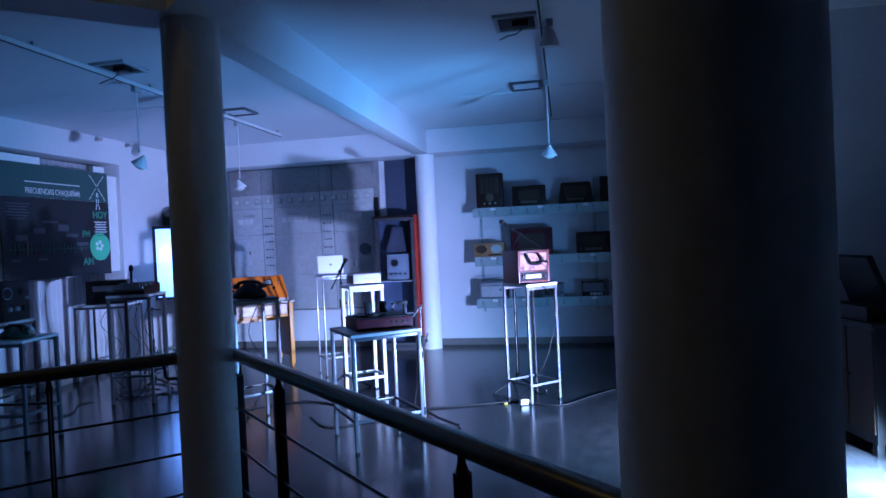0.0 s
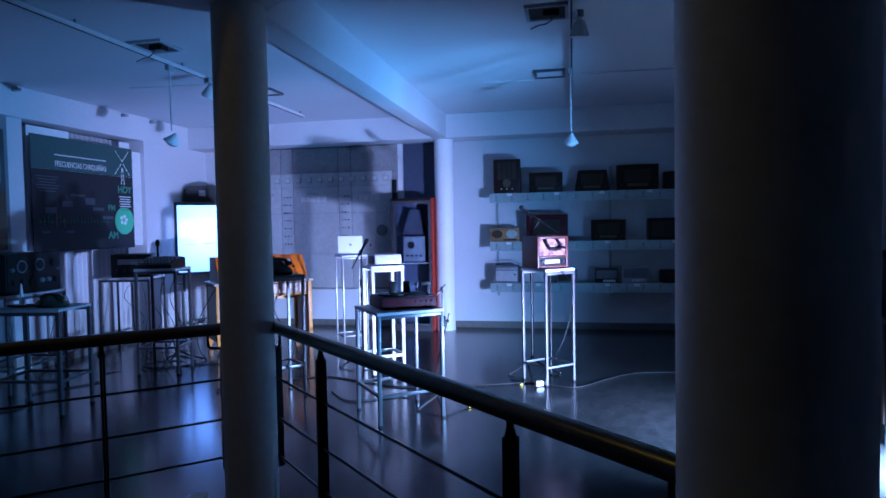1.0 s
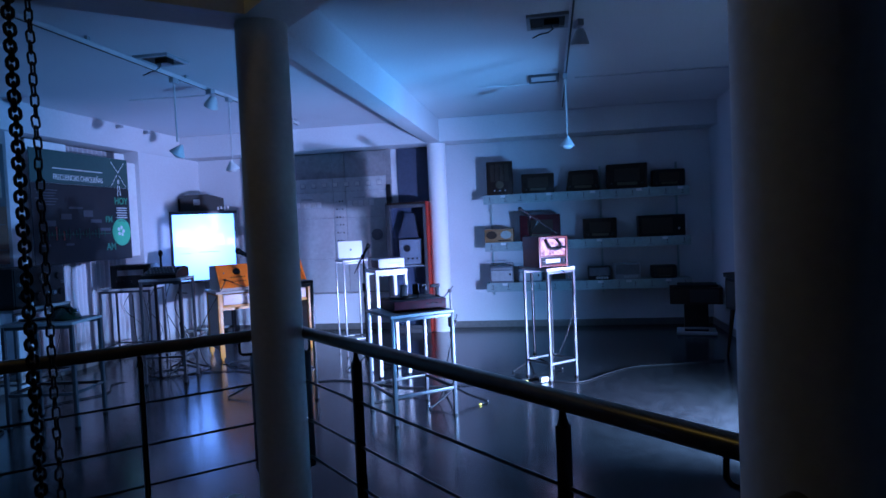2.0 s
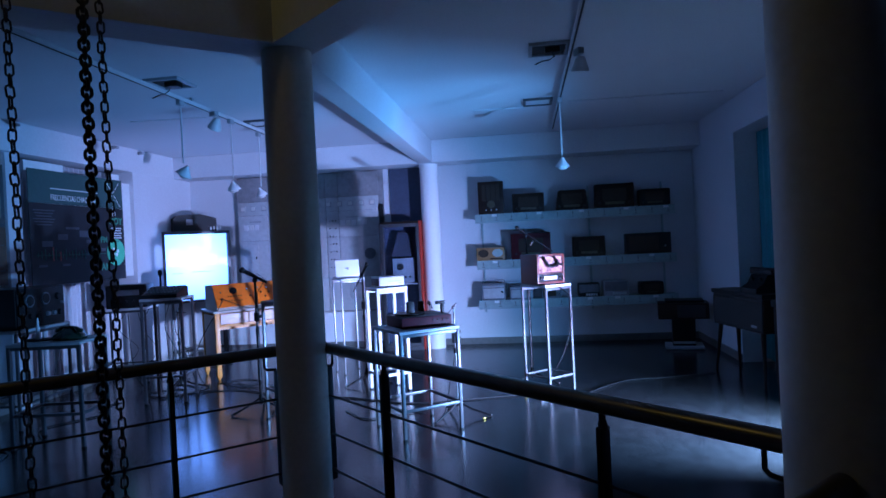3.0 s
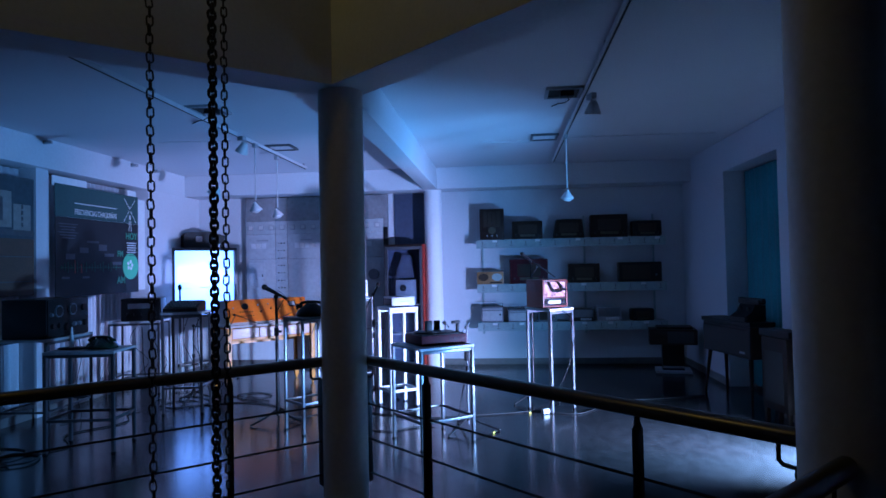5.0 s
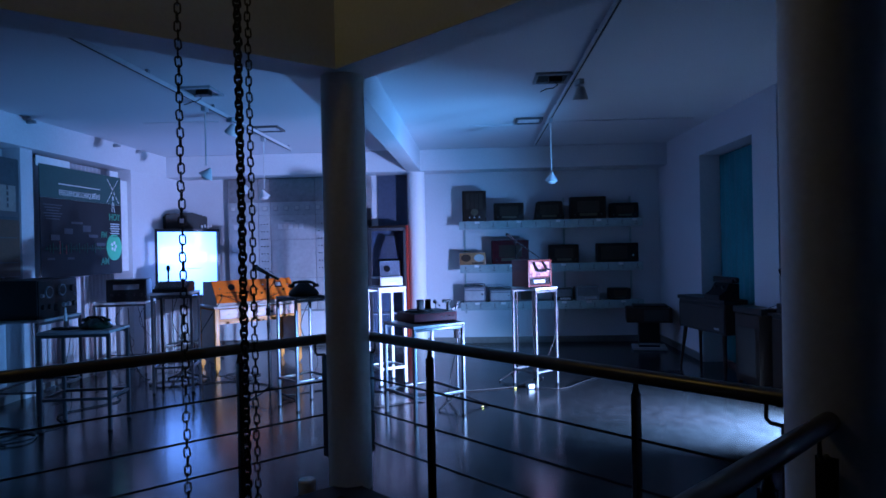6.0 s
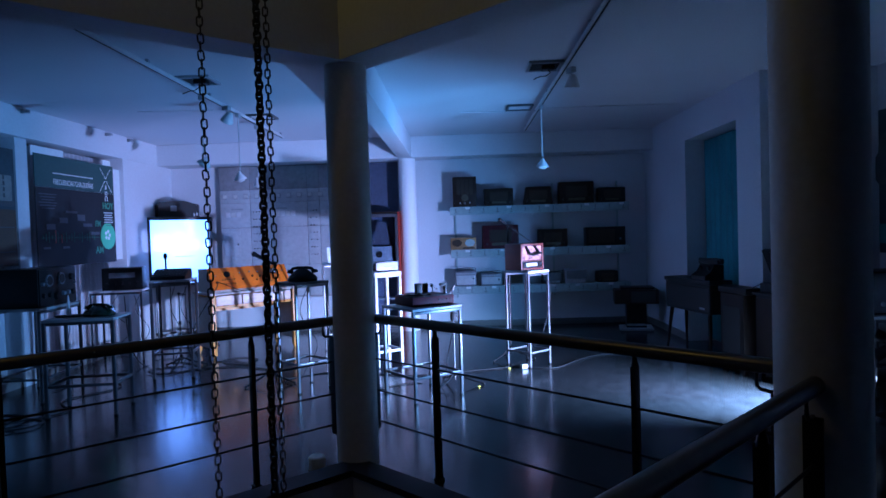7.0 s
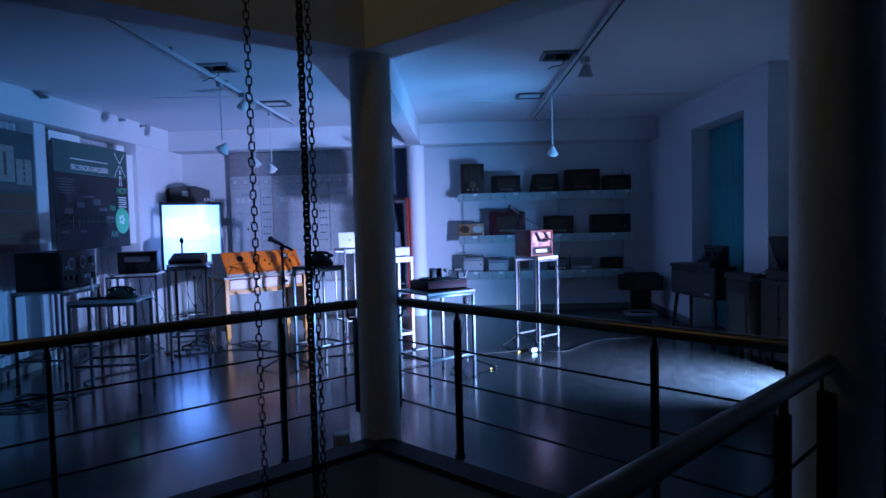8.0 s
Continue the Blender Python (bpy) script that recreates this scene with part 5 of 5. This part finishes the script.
part("base", boxes(((0, 0, 0.05), (0.44, 0.32, 0.1)), bev=0.01), BLACK_PLASTIC, gr)
bm = bmesh.new()
box(bm, (0, 0, 0.19), (0.42, 0.05, 0.38), pose(0, 0.02, 0.09, 22, 0, 0), 0.01)
part("lid", bm, BLACK_PLASTIC, gr)
part("stay", rods(((0.18, -0.12, 0.1), (0.18, -0.06, 0.26), 0.005)), BLACK_STEEL, gr)
t5 = thing("turntable_case", "dark turntable case on the floor radio", "turntable", 1.87, 5.56, 0.863, -80)
part("case", boxes(((0, 0, 0.035), (0.5, 0.2, 0.07)), bev=0.01), BLACK_PLASTIC, t5)
bm = bmesh.new()
rod(bm, (0.2, 0, 0.07), (0.33, 0.02, 0.12), 0.006)
part("arm", bm, CHROME, t5)

# ---- the floor spotlight ----
AIM = (SPOT_AIM - LAMP).normalized()
sp = thing("floor_spotlight", "black stage spotlight on a low stand throwing blue light", "spotlight", LAMP.x, LAMP.y, 0)
q = AIM.to_track_quat("Z", "Y").to_matrix().to_4x4()
bm = bmesh.new()
lathe(bm, [(0.03, -0.26), (0.06, -0.25), (0.075, -0.2), (0.08, -0.03), (0.085, -0.012), (0.075, -0.012), (0.07, -0.02)], 28)
bm.transform(Matrix.Translation((0, 0, LAMP.z)) @ q)
part("housing", bm, BLACK_PLASTIC, sp)
bm = bmesh.new()
lathe(bm, [(0.066, -0.03), (0.066, -0.02)], 28)
bm.transform(Matrix.Translation((0, 0, LAMP.z)) @ q)
part("lens", bm, LENS, sp, "glowing blue lens")
# Added head for the floor wash, not a known part of the lamp.
WQ = (WASH_AIM - LAMP - WASH).normalized().to_track_quat("Z", "Y").to_matrix().to_4x4()
bm = bmesh.new()
lathe(bm, [(0.02, -0.14), (0.04, -0.13), (0.05, -0.03), (0.052, -0.012), (0.045, -0.012), (0.042, -0.02)], 24)
bm.transform(Matrix.Translation((0, 0, LAMP.z + WASH.z)) @ WQ)
part("added_wash_housing", bm, BLACK_PLASTIC, sp)
bm = bmesh.new()
lathe(bm, [(0.04, -0.03), (0.04, -0.02)], 24)
bm.transform(Matrix.Translation((0, 0, LAMP.z + WASH.z)) @ WQ)
part("added_wash_lens", bm, LENS, sp, "small glowing blue lens added for the floor wash")
# Added head for the ceiling streaks, not a known part of the lamp.
FQ = (FAN_AIM - LAMP - FAN).normalized().to_track_quat("Z", "Y").to_matrix().to_4x4()
bm = bmesh.new()
lathe(bm, [(0.02, -0.14), (0.04, -0.13), (0.05, -0.03), (0.052, -0.012), (0.045, -0.012), (0.042, -0.02)], 24)
bm.transform(Matrix.Translation((0, 0, LAMP.z + FAN.z)) @ FQ)
part("added_streak_housing", bm, BLACK_PLASTIC, sp)
flat = (FAN_AIM - LAMP - FAN).normalized()
across = Vector((flat.y, -flat.x, 0)).normalized()
# Unseen bars set before this head, only to cut its light into streaks.
fin_rng = random.Random(11)
u = -0.075
while u < 0.075:
    w = fin_rng.uniform(0.0015, 0.0055)
    bm = bmesh.new()
    a = Vector((0, 0, LAMP.z + FAN.z)) + flat * 0.24 + across * u
    rod(bm, a - Vector((0, 0, 0.1)), a + Vector((0, 0, 0.12)), w / 2, seg=6)
    part("grille_bar", bm, BLACK_STEEL, sp)
    u += w + fin_rng.uniform(0.003, 0.009)
part("streak_bar_rim", rods(*[(Vector((0, 0, LAMP.z + FAN.z + dz)) + flat * 0.24 - across * 0.08, Vector((0, 0, LAMP.z + FAN.z + dz)) + flat * 0.24 + across * 0.08, 0.005) for dz in (-0.1, 0.12)]), BLACK_STEEL, sp)
part("streak_bar_arm", rods((Vector((0, 0, LAMP.z + FAN.z - 0.05)) - flat * 0.05, Vector((0, 0, LAMP.z + FAN.z - 0.1)) + flat * 0.24, 0.005)), BLACK_STEEL, sp)
bm = bmesh.new()
rod(bm, (0.08, -0.07, 0.03), (0.08, -0.07, LAMP.z + 0.36), 0.014)
rod(bm, (0.08, -0.07, 0.0), (0.08, -0.07, 0.03), 0.13, 0.12, 24)
part("stand", bm, BLACK_STEEL, sp)

stand("display_table", "dark metal table under a black receiver in the side bay", 2.86, 4.62, 0, 0.62, 0.5, 0.74, DARK_TUBE, GREY_TOP, 0.2, 0.028, group=STANDS)
rx = thing("old_receiver", "black metal receiver on a table in the side bay", "radio", 2.86, 4.65, 0.743, 0)
part("case", boxes(((0, 0, 0.2), (0.56, 0.36, 0.4)), bev=0.01), BLACK_PLASTIC, rx)
part("front_panel", boxes(((0, -0.183, 0.2), (0.52, 0.01, 0.36)), bev=0.003), RACK_DARK, rx)
for k in range(4):
    knob(rx, -0.18 + k * 0.12, -0.188, 0.1, 0.022, GREY_PLASTIC)

# thin leads hanging under the stands
lead_rng = random.Random(7)
for x, y, z in ((-4.62, 6.2, 1.14), (-4.5, 6.18, 1.14), (-4.7, 6.22, 1.14), (-4.42, 6.1, 1.14), (-5.65, 7.4, 0.95), (-5.95, 7.38, 0.95), (-5.6, 5.6, 0.95), (-2.8, 5.4, 1.12)):
    a = lead_rng.uniform(-0.12, 0.12)
    b = lead_rng.uniform(-0.1, 0.1)
    cable([(x, y, z), (x + a, y + b, z * 0.72), (x - a * 0.6, y - b, z * 0.4), (x + a * 0.8, y + b * 0.5, z * 0.15), (x + a * 1.6, y + b, F), (x + a * 3.0, y - b * 2, F), (x + a * 4.5, y - b * 3, F)], "thin black lead hanging below a stand", 0.004)
